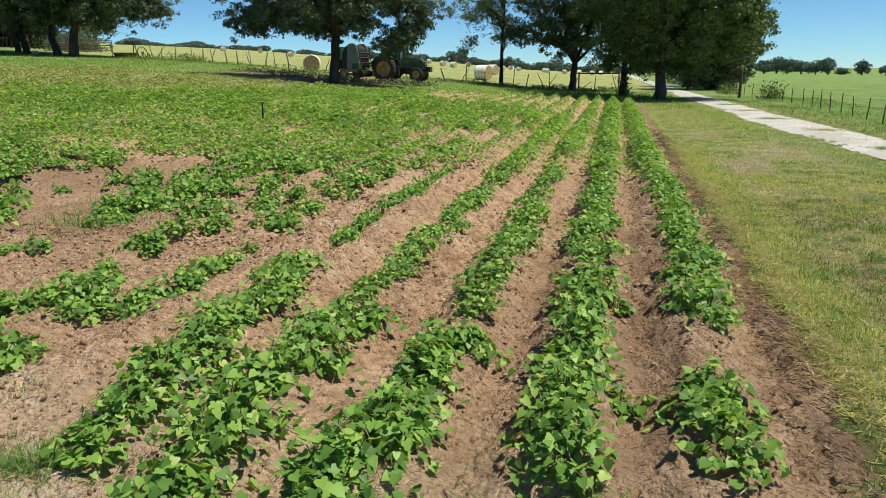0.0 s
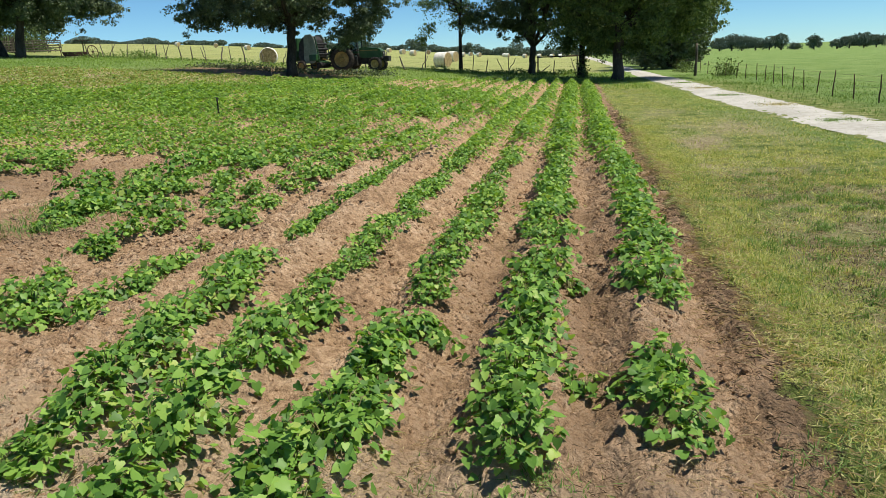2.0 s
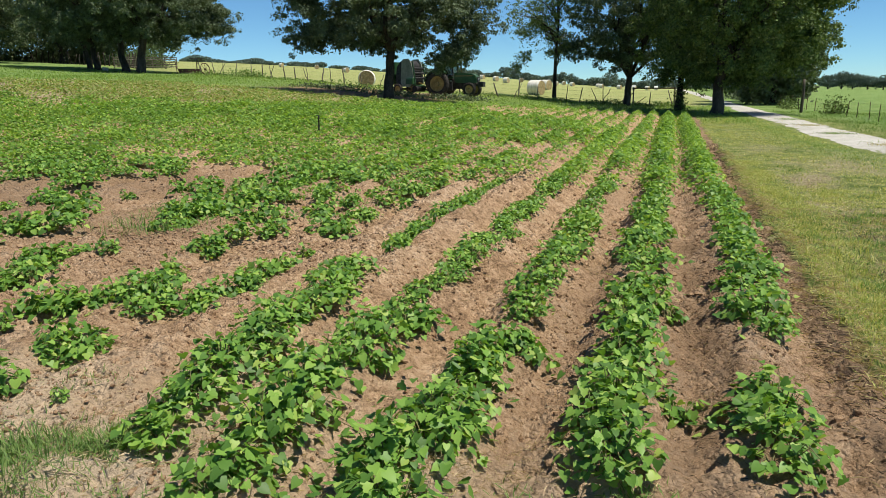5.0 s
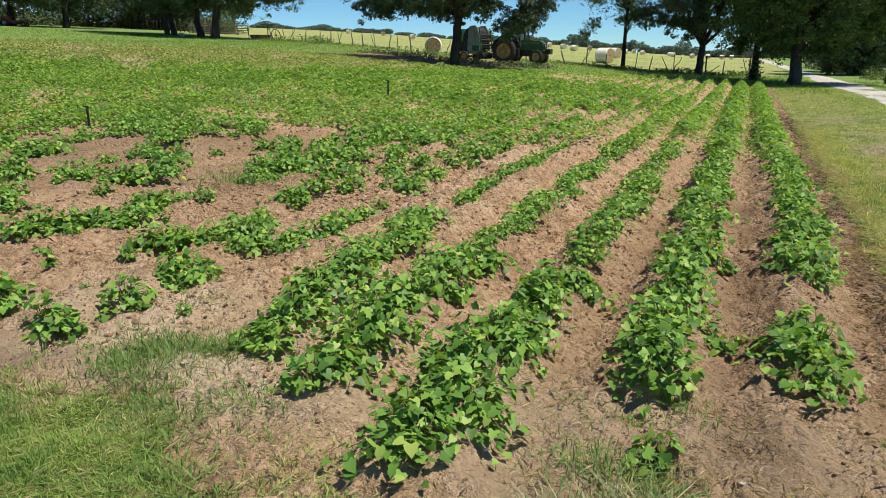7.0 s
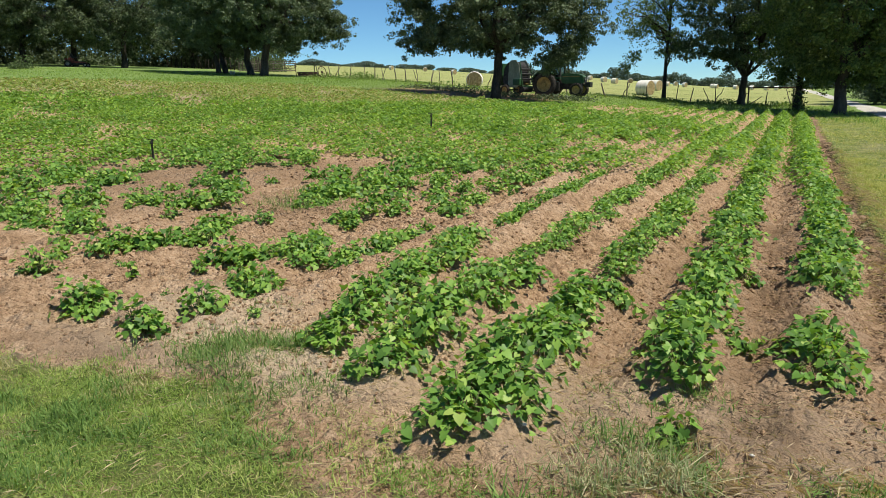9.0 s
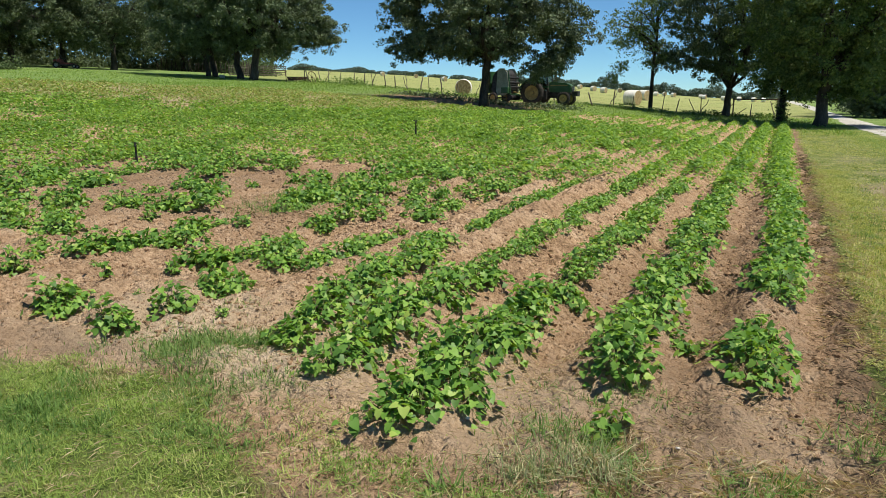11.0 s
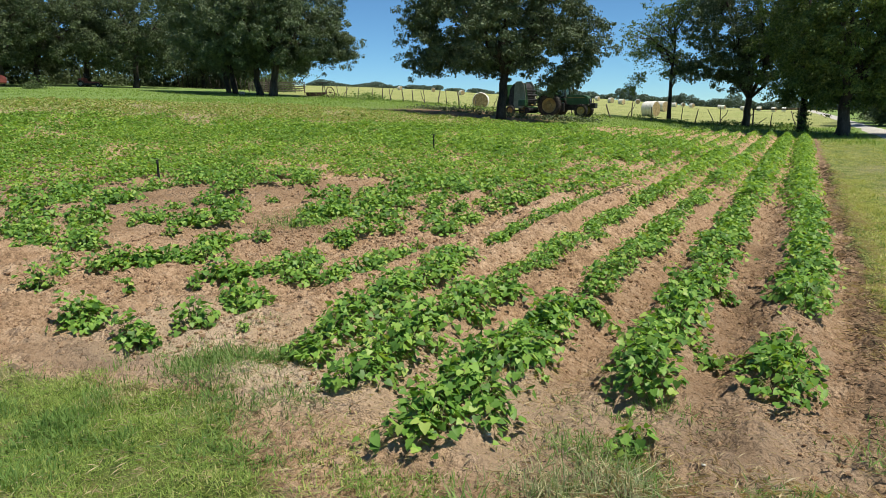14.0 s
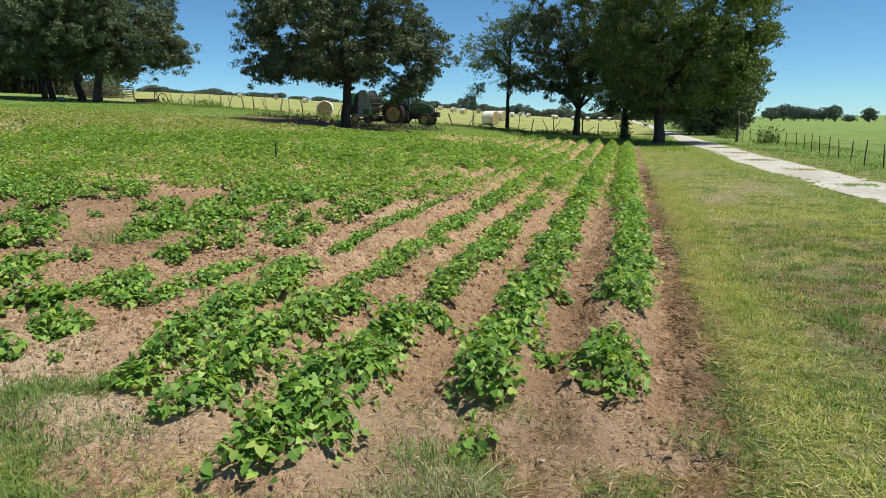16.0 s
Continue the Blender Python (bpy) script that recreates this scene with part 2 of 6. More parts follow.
VERGE = leafy("verge_blade", ((0.0, (0.16, 0.23, 0.055)), (0.3, (0.29, 0.36, 0.095)), (0.55, (0.46, 0.47, 0.17)), (0.8, (0.62, 0.55, 0.29)), (1.0, (0.74, 0.64, 0.42))), 0.4, 0.65, 0.2, (1.3, 0.45))
CUTGRASS = leafy("wilting_grass", ((0.0, (0.13, 0.19, 0.075)), (0.5, (0.27, 0.32, 0.15)), (0.8, (0.47, 0.45, 0.27)), (1.0, (0.64, 0.57, 0.38))), 0.3, 0.65, 0.2)
YELLOWED = leafy("yellowed_leaf", ((0.0, (0.60, 0.58, 0.07)), (1.0, (0.72, 0.64, 0.10))), 0.4, 0.5, 0.25)
STRAW = leafy("dead_grass", ((0.0, (0.34, 0.26, 0.15)), (0.6, (0.55, 0.44, 0.28)), (1.0, (0.70, 0.61, 0.42))), 0.25, 0.8, 0.2)
BARK = surface("bark", ((0.25, (0.022, 0.017, 0.012)), (0.55, (0.06, 0.047, 0.034)), (0.8, (0.11, 0.09, 0.07))), 3, 0.9, 0.9, 22, stretch=(1, 1, 0.25))
CLOD = surface("soil_clod", ((0.2, (0.20, 0.127, 0.073)), (0.5, (0.31, 0.205, 0.12)), (0.8, (0.41, 0.285, 0.178))), 9, 0.95, 0.6, 60, gloss=0.1)
STONE = surface("pale_stone", ((0.3, (0.5, 0.45, 0.38)), (0.7, (0.72, 0.67, 0.6))), 12, 0.85, 0.4, 40)
POSTWOOD = surface("weathered_wood", ((0.25, (0.06, 0.05, 0.04)), (0.6, (0.15, 0.125, 0.10)), (0.85, (0.25, 0.21, 0.17))), 6, 0.9, 0.7, 30, stretch=(1, 1, 0.15))
WIRE = plain("rusty_wire", (0.12, 0.09, 0.07), 0.6, 0.7)
RUST = surface("rusty_iron", ((0.25, (0.035, 0.022, 0.016)), (0.6, (0.09, 0.048, 0.03)), (0.85, (0.16, 0.085, 0.05))), 8, 0.85, 0.5, 60, metal=0.3)
GREENPAINT = surface("green_paint", ((0.2, (0.02, 0.06, 0.022)), (0.55, (0.028, 0.10, 0.032)), (0.85, (0.07, 0.13, 0.06))), 2.5, 0.45, 0.15, 30, gloss=0.5)
FADED = surface("faded_green_paint", ((0.2, (0.16, 0.19, 0.14)), (0.6, (0.29, 0.33, 0.26)), (0.85, (0.40, 0.43, 0.36))), 2, 0.7, 0.2, 20)
YELLOW = surface("yellow_paint", ((0.25, (0.24, 0.17, 0.06)), (0.7, (0.48, 0.36, 0.13))), 4, 0.55, 0.1, 40)
TYRE = surface("tyre_rubber", ((0.3, (0.018, 0.016, 0.014)), (0.7, (0.06, 0.052, 0.045))), 5, 0.9, 0.5, 40)
DARKMETAL = surface("dark_metal", ((0.3, (0.02, 0.02, 0.02)), (0.7, (0.06, 0.058, 0.055))), 6, 0.6, 0.2, 40, metal=0.5)
BLACKPLASTIC = surface("black_plastic", ((0.3, (0.008, 0.008, 0.008)), (0.7, (0.02, 0.02, 0.02))), 10, 0.5)
GALV = surface("grey_steel", ((0.3, (0.25, 0.26, 0.26)), (0.7, (0.42, 0.43, 0.43))), 8, 0.5, 0.1, 40, metal=0.8)
WRAP = surface("bale_wrap", ((0.2, (0.52, 0.49, 0.40)), (0.55, (0.74, 0.72, 0.64)), (0.85, (0.84, 0.83, 0.78))), 3, 0.75, 0.6, 30, stretch=(0.4, 3, 0.4))
HAY = surface("hay", ((0.2, (0.20, 0.15, 0.07)), (0.55, (0.38, 0.30, 0.16)), (0.85, (0.52, 0.43, 0.25))), 5, 0.95, 0.9, 50, gloss=0.1)
# red paint darkened to carry the tree shade that misses the truck
SHADED_RED = surface("shaded_red_paint", ((0.3, (0.13, 0.032, 0.026)), (0.7, (0.25, 0.06, 0.045))), 3, 0.5, 0.05, 30)
WHITEPLASTIC = plain("white_plastic", (0.7, 0.7, 0.68), 0.5)
glass = bpy.data.materials.new("cab_glass")
glass.use_nodes = True
_g = glass.node_tree.nodes["Principled BSDF"]
_g.inputs["Base Color"].default_value, _g.inputs["Roughness"].default_value = (0.25, 0.3, 0.28, 1), 0.12
_g.inputs["Transmission Weight"].default_value = 1.0


# ---- where the field, the lawns and the pasture lie ----
ROWS = [round(-0.79 * i, 2) for i in range(52)]


def skew(i):
    """How far row i strays to the left at its near end."""
    return np.interp(i, (-1, 0, 1, 2, 3, 4, 5, 6), (0.22, 0.22, 0.04, 0.12, 0.05, -0.08, 0.1, 0.0))


def row_x(i, y):
    """The rows stray a little towards their near ends."""
    return ROWS[i] - skew(i) * np.clip((5.0 - y) / 3.0, 0, 1) - (0.22 * step(y, 4.6, 6.5) if i == 4 else 0.0) + (0.07 if i == 0 else 0.0)


def step(v, a, b):
    k = np.clip((v - a) / (b - a), 0, 1)
    return k * k * (3 - 2 * k)


def near_edge(x):
    return np.interp(x, (-40, -20, -8, -5.3, -4.2, -3.5, -3.0, -2.8, -1.85, -1.0, -0.2, 0.3, 0.8), (-9, -4, 0.8, 1.4, 1.8, 2.1, 2.0, 1.65, 1.3, 1.5, 1.65, 1.8, 2.3))


def far_edge(x):
    return np.interp(x, (-42, -36, -33, -29, -23, -14, -10, -3.8, 0.5, 1), (24, 29, 31.5, 35.5, 37, 37.5, 40, 43.3, 41.2, 41))


def lattice(x, y, seed=0.0):
    """Smooth random heights, 0 to 1, one to each unit square's corner."""
    xi, yi = np.floor(x).astype(np.int64), np.floor(y).astype(np.int64)
    fx, fy = x - xi, y - yi
    fx, fy = fx * fx * (3 - 2 * fx), fy * fy * (3 - 2 * fy)

    def corner(i, j):
        h = (i * 374761393 + j * 668265263 + int(seed * 1013) * 69069 + 12345) & 0xFFFFFFFF
        h = ((h ^ (h >> 13)) * 1274126177) & 0xFFFFFFFF
        return ((h ^ (h >> 16)) & 0xFFFF) / 65535.0

    top = corner(xi, yi) * (1 - fx) + corner(xi + 1, yi) * fx
    low = corner(xi, yi + 1) * (1 - fx) + corner(xi + 1, yi + 1) * fx
    return top * (1 - fy) + low * fy


def wavy(x, y, k=1.0, s=0.0):
    """Uneven patches, about -1 to 1, some 2 / k metres wide."""
    x, y = np.asarray(x, float) * k * 0.6, np.asarray(y, float) * k * 0.6
    c, d = x * 0.8 - y * 0.6, x * 0.6 + y * 0.8
    return 2.6 * (0.55 * lattice(c, d, s) + 0.3 * lattice(c * 2.1 + 7, d * 2.1, s + 1) + 0.15 * lattice(c * 4.3, d * 4.3 + 3, s + 2) - 0.5)


def in_field(x, y):
    """1 on tilled soil, 0 on grass."""
    w = 0.12 * wavy(x, y, 2.5) + 0.05 * wavy(x, y, 7.0, 3)
    return step(0.62 + w - x, -0.15, 0.15) * step(y - near_edge(x) + w * 1.5 + 0.28 * wavy(x, y, 1.0, 8), -0.2, 0.2) * step(far_edge(x) - y, -0.5, 0.5) * step(x + 41, -1, 1)


def weak(x, y):
    """1 where the vines are thin and yellowing, towards the far side of the field."""
    return step(np.hypot(x, y) + 3.0 * wavy(x, y, 0.5), 32, 34.5) * step(-x, 13, 18)


def dense_from(x):
    """Where the thin near ends of the rows close up into thick growth."""
    return np.interp(x, (-20, -16, -14.5, -13.6, -12.7, -11.7, -10.8, -9.6, -9.1, -8.5, -7.9, -7.1, -6.3, -5.5, -4.7), (1, 5.5, 8.4, 8.6, 10.0, 9.6, 9.4, 9.5, 11.2, 12.6, 12.2, 11.6, 11.4, 11.4, 11.6))


def threadbare(x, y):
    """Dry, thin places in the mown verge."""
    base = step(x + 0.25 * wavy(x, y, 1.5, 17), 1.15, 1.6) * step(-x, -4.6, -3.4) * np.clip(0.75 + 1.7 * wavy(x, y * 0.6, 1.3, 12), 0, 1) * step(-y, -30, -10)
    bald = 1.4 * np.exp(-((x - 2.5) / 1.25) ** 4 - ((y - 5.8 - 0.5 * wavy(x, y, 1.6, 18)) / 1.25) ** 4) + np.exp(-((x - 2.1) / 0.65) ** 4 - ((y - 2.5) / 0.6) ** 4)
    green = np.exp(-((x - 1.55) / 0.4) ** 4 - ((y - 3.75) / 0.6) ** 4)
    return np.clip(base * (1 - 0.8 * green) + bald * np.clip(0.85 + 0.9 * wavy(x, y, 2.2, 19), 0.1, 1), 0, 1)


def fence_y(x):
    return np.interp(x, (-120, -75, -60, -47, -38, -25, -12, -7, -3.6, 1.0), (96, 84, 70, 61, 59.3, 55, 53, 55.5, 57.5, 58))


# ---- ground ----
def ground_material():
    m = bpy.data.materials.new("land_cover")
    m.use_nodes = True
    nt = m.node_tree
    b = nt.nodes["Principled BSDF"]
    tc = nt.nodes.new("ShaderNodeTexCoord")
    vec = tc.outputs["Object"]

    def layer(key):
        a = nt.nodes.new("ShaderNodeAttribute")
        a.attribute_name = key
        return a.outputs["Fac"]

    n1, n2, n3, n4 = noise_node(nt, vec, 0.35, 5), noise_node(nt, vec, 2.2, 6), noise_node(nt, vec, 14, 6, 0.7), noise_node(nt, vec, 70, 5, 0.7)
    soil = ramp_node(nt, ((0.40, (0.19, 0.122, 0.072)), (0.485, (0.46, 0.30, 0.172)), (0.59, (0.69, 0.495, 0.322))))
    nt.links.new(maths(nt, "ADD", maths(nt, "MULTIPLY", n2, 0.3), maths(nt, "ADD", maths(nt, "MULTIPLY", n3, 0.4), maths(nt, "MULTIPLY", n4, 0.3))), soil.inputs[0])
    pale = mixed(nt, maths(nt, "MULTIPLY", layer("crust"), 1.0), soil.outputs[0], (0.70, 0.56, 0.39))
    # dark brown for litter, and for the shade painted beneath the oak
    litter_and_shade = maths(nt, "MULTIPLY", maths(nt, "MULTIPLY", maths(nt, "SUBTRACT", n3, 0.3), 3.2, True), layer("litter"))
    dark = mixed(nt, litter_and_shade, pale, (0.17, 0.115, 0.072))
    lawn = ramp_node(nt, ((0.40, (0.07, 0.105, 0.03)), (0.47, (0.14, 0.185, 0.045)), (0.53, (0.235, 0.255, 0.08)), (0.6, (0.40, 0.35, 0.19))))
    nt.links.new(maths(nt, "ADD", maths(nt, "MULTIPLY", n2, 0.45), maths(nt, "ADD", maths(nt, "MULTIPLY", n3, 0.35), maths(nt, "MULTIPLY", n4, 0.2))), lawn.inputs[0])
    lush = ramp_node(nt, ((0.38, (0.115, 0.19, 0.05)), (0.5, (0.17, 0.255, 0.07)), (0.62, (0.24, 0.305, 0.105))))
    nt.links.new(maths(nt, "ADD", maths(nt, "MULTIPLY", n1, 0.5), maths(nt, "MULTIPLY", n3, 0.5)), lush.inputs[0])
    hay = ramp_node(nt, ((0.38, (0.21, 0.25, 0.075)), (0.5, (0.29, 0.31, 0.11)), (0.62, (0.37, 0.37, 0.155))))
    nt.links.new(maths(nt, "ADD", maths(nt, "MULTIPLY", n1, 0.5), maths(nt, "MULTIPLY", n3, 0.5)), hay.inputs[0])
    green = mixed(nt, layer("hay"), mixed(nt, layer("lush"), lawn.outputs[0], lush.outputs[0]), hay.outputs[0])
    straw = maths(nt, "MULTIPLY", maths(nt, "MULTIPLY", maths(nt, "SUBTRACT", maths(nt, "ADD", maths(nt, "MULTIPLY", n3, 0.5), maths(nt, "MULTIPLY", n4, 0.5)), 0.36), 5.0, True), layer("thatch"))
    green = mixed(nt, straw, green, (0.46, 0.365, 0.235))
    edge = maths(nt, "ADD", layer("grass"), maths(nt, "MULTIPLY", maths(nt, "SUBTRACT", maths(nt, "ADD", maths(nt, "MULTIPLY", n2, 0.4), maths(nt, "MULTIPLY", n3, 0.6)), 0.5), 1.8))
    sharp = maths(nt, "MULTIPLY", maths(nt, "SUBTRACT", edge, 0.35), 3.4, True)
    nt.links.new(mixed(nt, sharp, dark, green), b.inputs["Base Color"])
    b.inputs["Roughness"].default_value, b.inputs["Specular IOR Level"].default_value = 0.95, 0.1
    bn = nt.nodes.new("ShaderNodeBump")
    bn.inputs["Strength"].default_value, bn.inputs["Distance"].default_value = 1.0, 0.055
    crumbs = []
    for size in (14, 34):
        cell = nt.nodes.new("ShaderNodeTexVoronoi")
        cell.inputs["Scale"].default_value = size
        nt.links.new(vec, cell.inputs["Vector"])
        crumbs.append(maths(nt, "MULTIPLY", cell.outputs["Distance"], -20.0 / size))
    cloddy = maths(nt, "MULTIPLY", maths(nt, "SUBTRACT", 1.0, sharp), maths(nt, "ADD", crumbs[0], crumbs[1]))
    cloddy = maths(nt, "MULTIPLY", cloddy, maths(nt, "ADD", 0.15, maths(nt, "MULTIPLY", maths(nt, "SUBTRACT", n2, 0.38), 4.0, True)))
    nt.links.new(maths(nt, "ADD", cloddy, maths(nt, "ADD", n3, maths(nt, "MULTIPLY", n4, 0.65))), bn.inputs["Height"])
    nt.links.new(bn.outputs[0], b.inputs["Normal"])
    return m


def ridges(x, y):
    """The long ridges on which the vines stand."""
    i = np.clip(-x / 0.79, -0.45, 51)
    stray = skew(i) * np.clip((5.0 - y) / 3.0, 0, 1)
    crest = (0.5 + 0.5 * np.cos(-(x + stray) / 0.79 * 2 * np.pi)) ** 0.8
    start = np.interp(x, (-12, -6, -4.2, -3.4, -2.6, -1.95, -1.45, -1.2, 0.1), (2.2, 1.9, 2.0, 2.9, 2.2, 1.5, 1.5, 2.6, 2.8))
    washed = 1 - 0.62 * step(-x, 3.35, 4.1) * step(-y, -10.5, -8.0)
    return 0.18 * washed * crest * step(y - start, -0.2, 0.7) * step(0.75 - x, 0, 0.45)


def relief(x, y):
    """Ridges under the rows, clods, broken edges and bumps in the turf."""
    x, y = np.asarray(x, float), np.asarray(y, float)
    f = in_field(x, y)
    near = step(30 - np.hypot(x, y), 0, 12)
    rough = 0.022 * wavy(x, y, 5.0, 1.0) + 0.034 * wavy(x, y, 13.0, 2.0)
    edge_rough = 0.05 * wavy(x, y, 7.0, 5.0) * np.exp(-((x - 0.65) / 0.2) ** 2) * near
    lump = 0.02 * wavy(x, y, 0.6, 3.0) * step(np.hypot(x, y), 3, 12)
    margin = 0.045 * np.exp(-((x - 0.72) / 0.12) ** 2) * step(y, 1.5, 3.5) * step(40 - y, 0, 3)
    return f * (ridges(x, y) + rough * 1.6 * near) + (1 - f) * (rough * 0.6 * near + lump) + margin + edge_rough


def build_ground():
    xs = np.concatenate([-np.geomspace(900, 40.5, 45), np.arange(-40, -14, 0.4), np.arange(-14, -8, 0.11), np.arange(-8, 1.6, 0.04), np.arange(1.6, 5, 0.06), np.arange(5, 14, 0.4), np.geomspace(14, 900, 45)])
    ys = np.concatenate([-np.geomspace(300, 3, 20), np.arange(-2.8, 0.9, 0.15), np.arange(0.9, 8.5, 0.04), np.arange(8.5, 14, 0.08), np.arange(14, 38, 0.3), np.geomspace(38, 1500, 90)])
    x, y = np.meshgrid(xs, ys)
    near = step(30 - np.hypot(x, y), 0, 12)
    z = land(x, y) + relief(x, y) + np.random.default_rng(3).normal(0, 0.007, x.shape) * near * in_field(x, y)
    v = np.stack([x, y, z], -1).reshape(-1, 3)
    k = np.arange(x.size).reshape(x.shape)
    f = np.stack([k[:-1, :-1], k[:-1, 1:], k[1:, 1:], k[1:, :-1]], -1).reshape(-1, 4)
    me = np_mesh("ground", v, f, ground_material())
    fld = in_field(x, y)
    thin = step(x, -3.0, -2.4) * step(-x, -0.7, -0.3) * step(-y, -2.8, -1.9) * step(y + 0.5 * wavy(x, y, 1.2, 61), 0.2, 1.2)
    worn = threadbare(x, y)
    grass = (1 - fld) * (1 - 0.42 * thin) * (1 - 0.45 * worn)
    dry = weak(x, y) * fld
    grass = np.maximum(grass, 0.6 * np.clip(dry, 0, 1))
    past = step(y - fence_y(x), -1, 2) * step(3.0 - x, -1, 1)
    right = step(x - 7.6, -0.6, 1.0)
    strip = step(y - far_edge(x), -0.5, 0.5) * (1 - past) + step(-x, 40, 42)
    crust = np.exp(-((x + 3.6) / 1.5) ** 4 - ((y - 2.65) / 0.75) ** 4) * 0.85 * np.clip(0.75 + 0.7 * wavy(x, y, 2.5, 91), 0, 1) + 0.5 * np.exp(-((x + 0.9) / 1.3) ** 4 - ((y - 2.35) / 0.6) ** 4) * np.clip(0.7 + 0.9 * wavy(x, y, 2.5, 92), 0, 1)
    # the oak's shade painted over its bare litter: soil darkened, grass thinned
    oak_shade = np.exp(-((x + 21) / 7.0) ** 4 - ((y - 46) / 7.0) ** 4)
    grass = grass * (1 - 0.8 * oak_shade)
    litter = np.clip(1.1 * np.exp(-((x - 0.55 - 0.1 * wavy(x * 0.3, y, 2.0, 83)) / 0.17) ** 2) * np.clip(0.75 + 1.1 * wavy(x, y, 3.2, 84), 0.15, 1) * step(y, 1, 3) + 0.25 * np.exp(-((x - 0.3) / 0.35) ** 2) * step(-y, -5.5, -3.5) + (0.85 * np.exp(-((x + 0.33) / 0.28) ** 2) * step(-y, -22, -8) + 0.5 * np.exp(-((x + 1.15) / 0.25) ** 2) * step(-y, -18, -8)) * np.clip(0.8 + 0.8 * wavy(x, y, 2.4, 82), 0, 1) + 0.6 * np.exp(-((x + 4.5) / 0.8) ** 2 - ((y - 2.0) / 0.25) ** 2) + 0.5 * worn * (1 - fld) + 0.9 * oak_shade + np.clip(0.45 + 0.5 * wavy(x, y, 0.9, 81), 0, 0.8) * step(-x, 4.5, 7) * step(y, 4.5, 6.5) * step(-y, -13, -11), 0, 1)
    for key, val in (("grass", grass), ("hay", past), ("lush", np.clip(right + strip * 0.9 + 0.7 * np.exp(-((x - np.interp(y, (-30, 0, 14, 18, 27, 39, 49), (9.7, 7.4, 6.15, 5.65, 5.1, 4.7, 4.35)) + 1.7) / 0.6) ** 2) * step(55 - y, 0, 5), 0, 1) * (1 - past) * (1 - oak_shade)), ("crust", crust), ("litter", litter), ("thatch", np.clip(worn * (1 - fld) + dry, 0, 1))):
        a = me.attributes.new(key, "FLOAT", "POINT")
        a.data.foreach_set("value", np.ascontiguousarray(val, np.float32).ravel())
    tagged(new("ground", me), "reddish tilled field soil with mown grass and pasture around it", "ground", kind="structure")


build_ground()


def over(x, y):
    """Height of the ground with its relief."""
    x, y = np.atleast_1d(np.asarray(x, float)), np.atleast_1d(np.asarray(y, float))
    return land(x, y) + relief(x, y)


# ---- the gravel drive ----
def drive_x(y):
    return np.interp(y, (-30, 0, 14, 18, 27, 39, 49, 78, 141, 189, 250), (9.7, 7.4, 6.15, 5.65, 5.1, 4.7, 4.35, 3.95, 3.1, 2.0, 1.0))


def build_drive():
    gravel = surface("limestone_gravel", ((0.2, (0.37, 0.35, 0.30)), (0.5, (0.49, 0.47, 0.415)), (0.8, (0.57, 0.55, 0.50))), 0.7, 0.95, 0.8, 25, fine=0.5, gloss=0.1)
    ys = np.concatenate([np.arange(-30, 60, 0.25), np.geomspace(60, 250, 60)])
    us = np.linspace(-1, 1, 13)
    u, y = np.meshgrid(us, ys)
    half = np.interp(y, (-30, 20, 40, 78, 250), (1.1, 1.02, 0.95, 0.7, 1.3)) + 0.1 * wavy(y * 0.3, y * 0.3 + u * 3, 1.3) + 0.02 * wavy(y * 0.5, u * 9, 4)
    x = drive_x(y) + u * half
    crown = 0.035 - 0.045 * u ** 4 + 0.02 * np.exp(-(u / 0.25) ** 2) - 0.015 * np.exp(-((abs(u) - 0.6) / 0.2) ** 2)
    rng = np.random.default_rng(5)
    z = land(x, y) + crown + rng.normal(0, 0.006, x.shape)
    k = np.arange(x.size).reshape(x.shape)
    f = np.stack([k[:-1, :-1], k[:-1, 1:], k[1:, 1:], k[1:, :-1]], -1).reshape(-1, 4)
    tagged(new("road", np_mesh("road", np.stack([x, y, z], -1).reshape(-1, 3), f, gravel)), "white crushed limestone farm drive with two wheel tracks", "road", kind="structure")


build_drive()


# ---- leaves and plants ----
def leaf_shape(wide=1.0, lobes=0.0):
    """A heart-shaped leaf with a folded midrib and side points; base at 0, tip at +x."""
    side = [(0.0, 0.05), (-0.15, 0.30), (0.08, 0.48 + lobes * 0.6), (0.34, 0.43 - lobes * 0.8), (0.56, 0.31 + lobes * 0.7), (0.79, 0.14), (1.0, 0.0)]
    mid = [(0.0, 0.0), (0.35, 0.0), (0.7, 0.0), (1.0, 0.0)]
    v = [(x, 0, -0.10 * x * x) for x, _ in mid]
    for s in (1, -1):
        for x, y in side[1:-1]:
            v.append((x, s * y * wide, 0.16 * y - 0.10 * x * x))
    f = []
    for s, o in ((1, 4), (-1, 9)):
        for tri in ((0, o, o + 1), (0, o + 1, 1), (1, o + 1, o + 2), (1, o + 2, o + 3), (1, o + 3, 2), (2, o + 3, o + 4), (2, o + 4, 3)):
            t = tri if s == -1 else tri[::-1]
            f.append(t)
    v = np.array(v) - np.array((0.4, 0, 0))
    return v, np.array(f)


LEAF_V, LEAF_F = leaf_shape()
LOBE_V, LOBE_F = leaf_shape(1.0, 0.1)
MID_V = np.array([(-0.5, 0, 0), (-0.25, 0.45, 0.06), (0.15, 0.40, 0.04), (0.6, 0, -0.1), (0.15, -0.40, 0.04), (-0.25, -0.45, 0.06)])
MID_F = np.array([(0, 2, 1), (0, 3, 2), (0, 4, 3), (0, 5, 4)])
FAR_V = np.array([(-0.5, 0, 0), (0.0, 0.42, 0.05), (0.6, 0, -0.08), (0.0, -0.42, 0.05)])
FAR_F = np.array([(0, 2, 1), (0, 3, 2)])


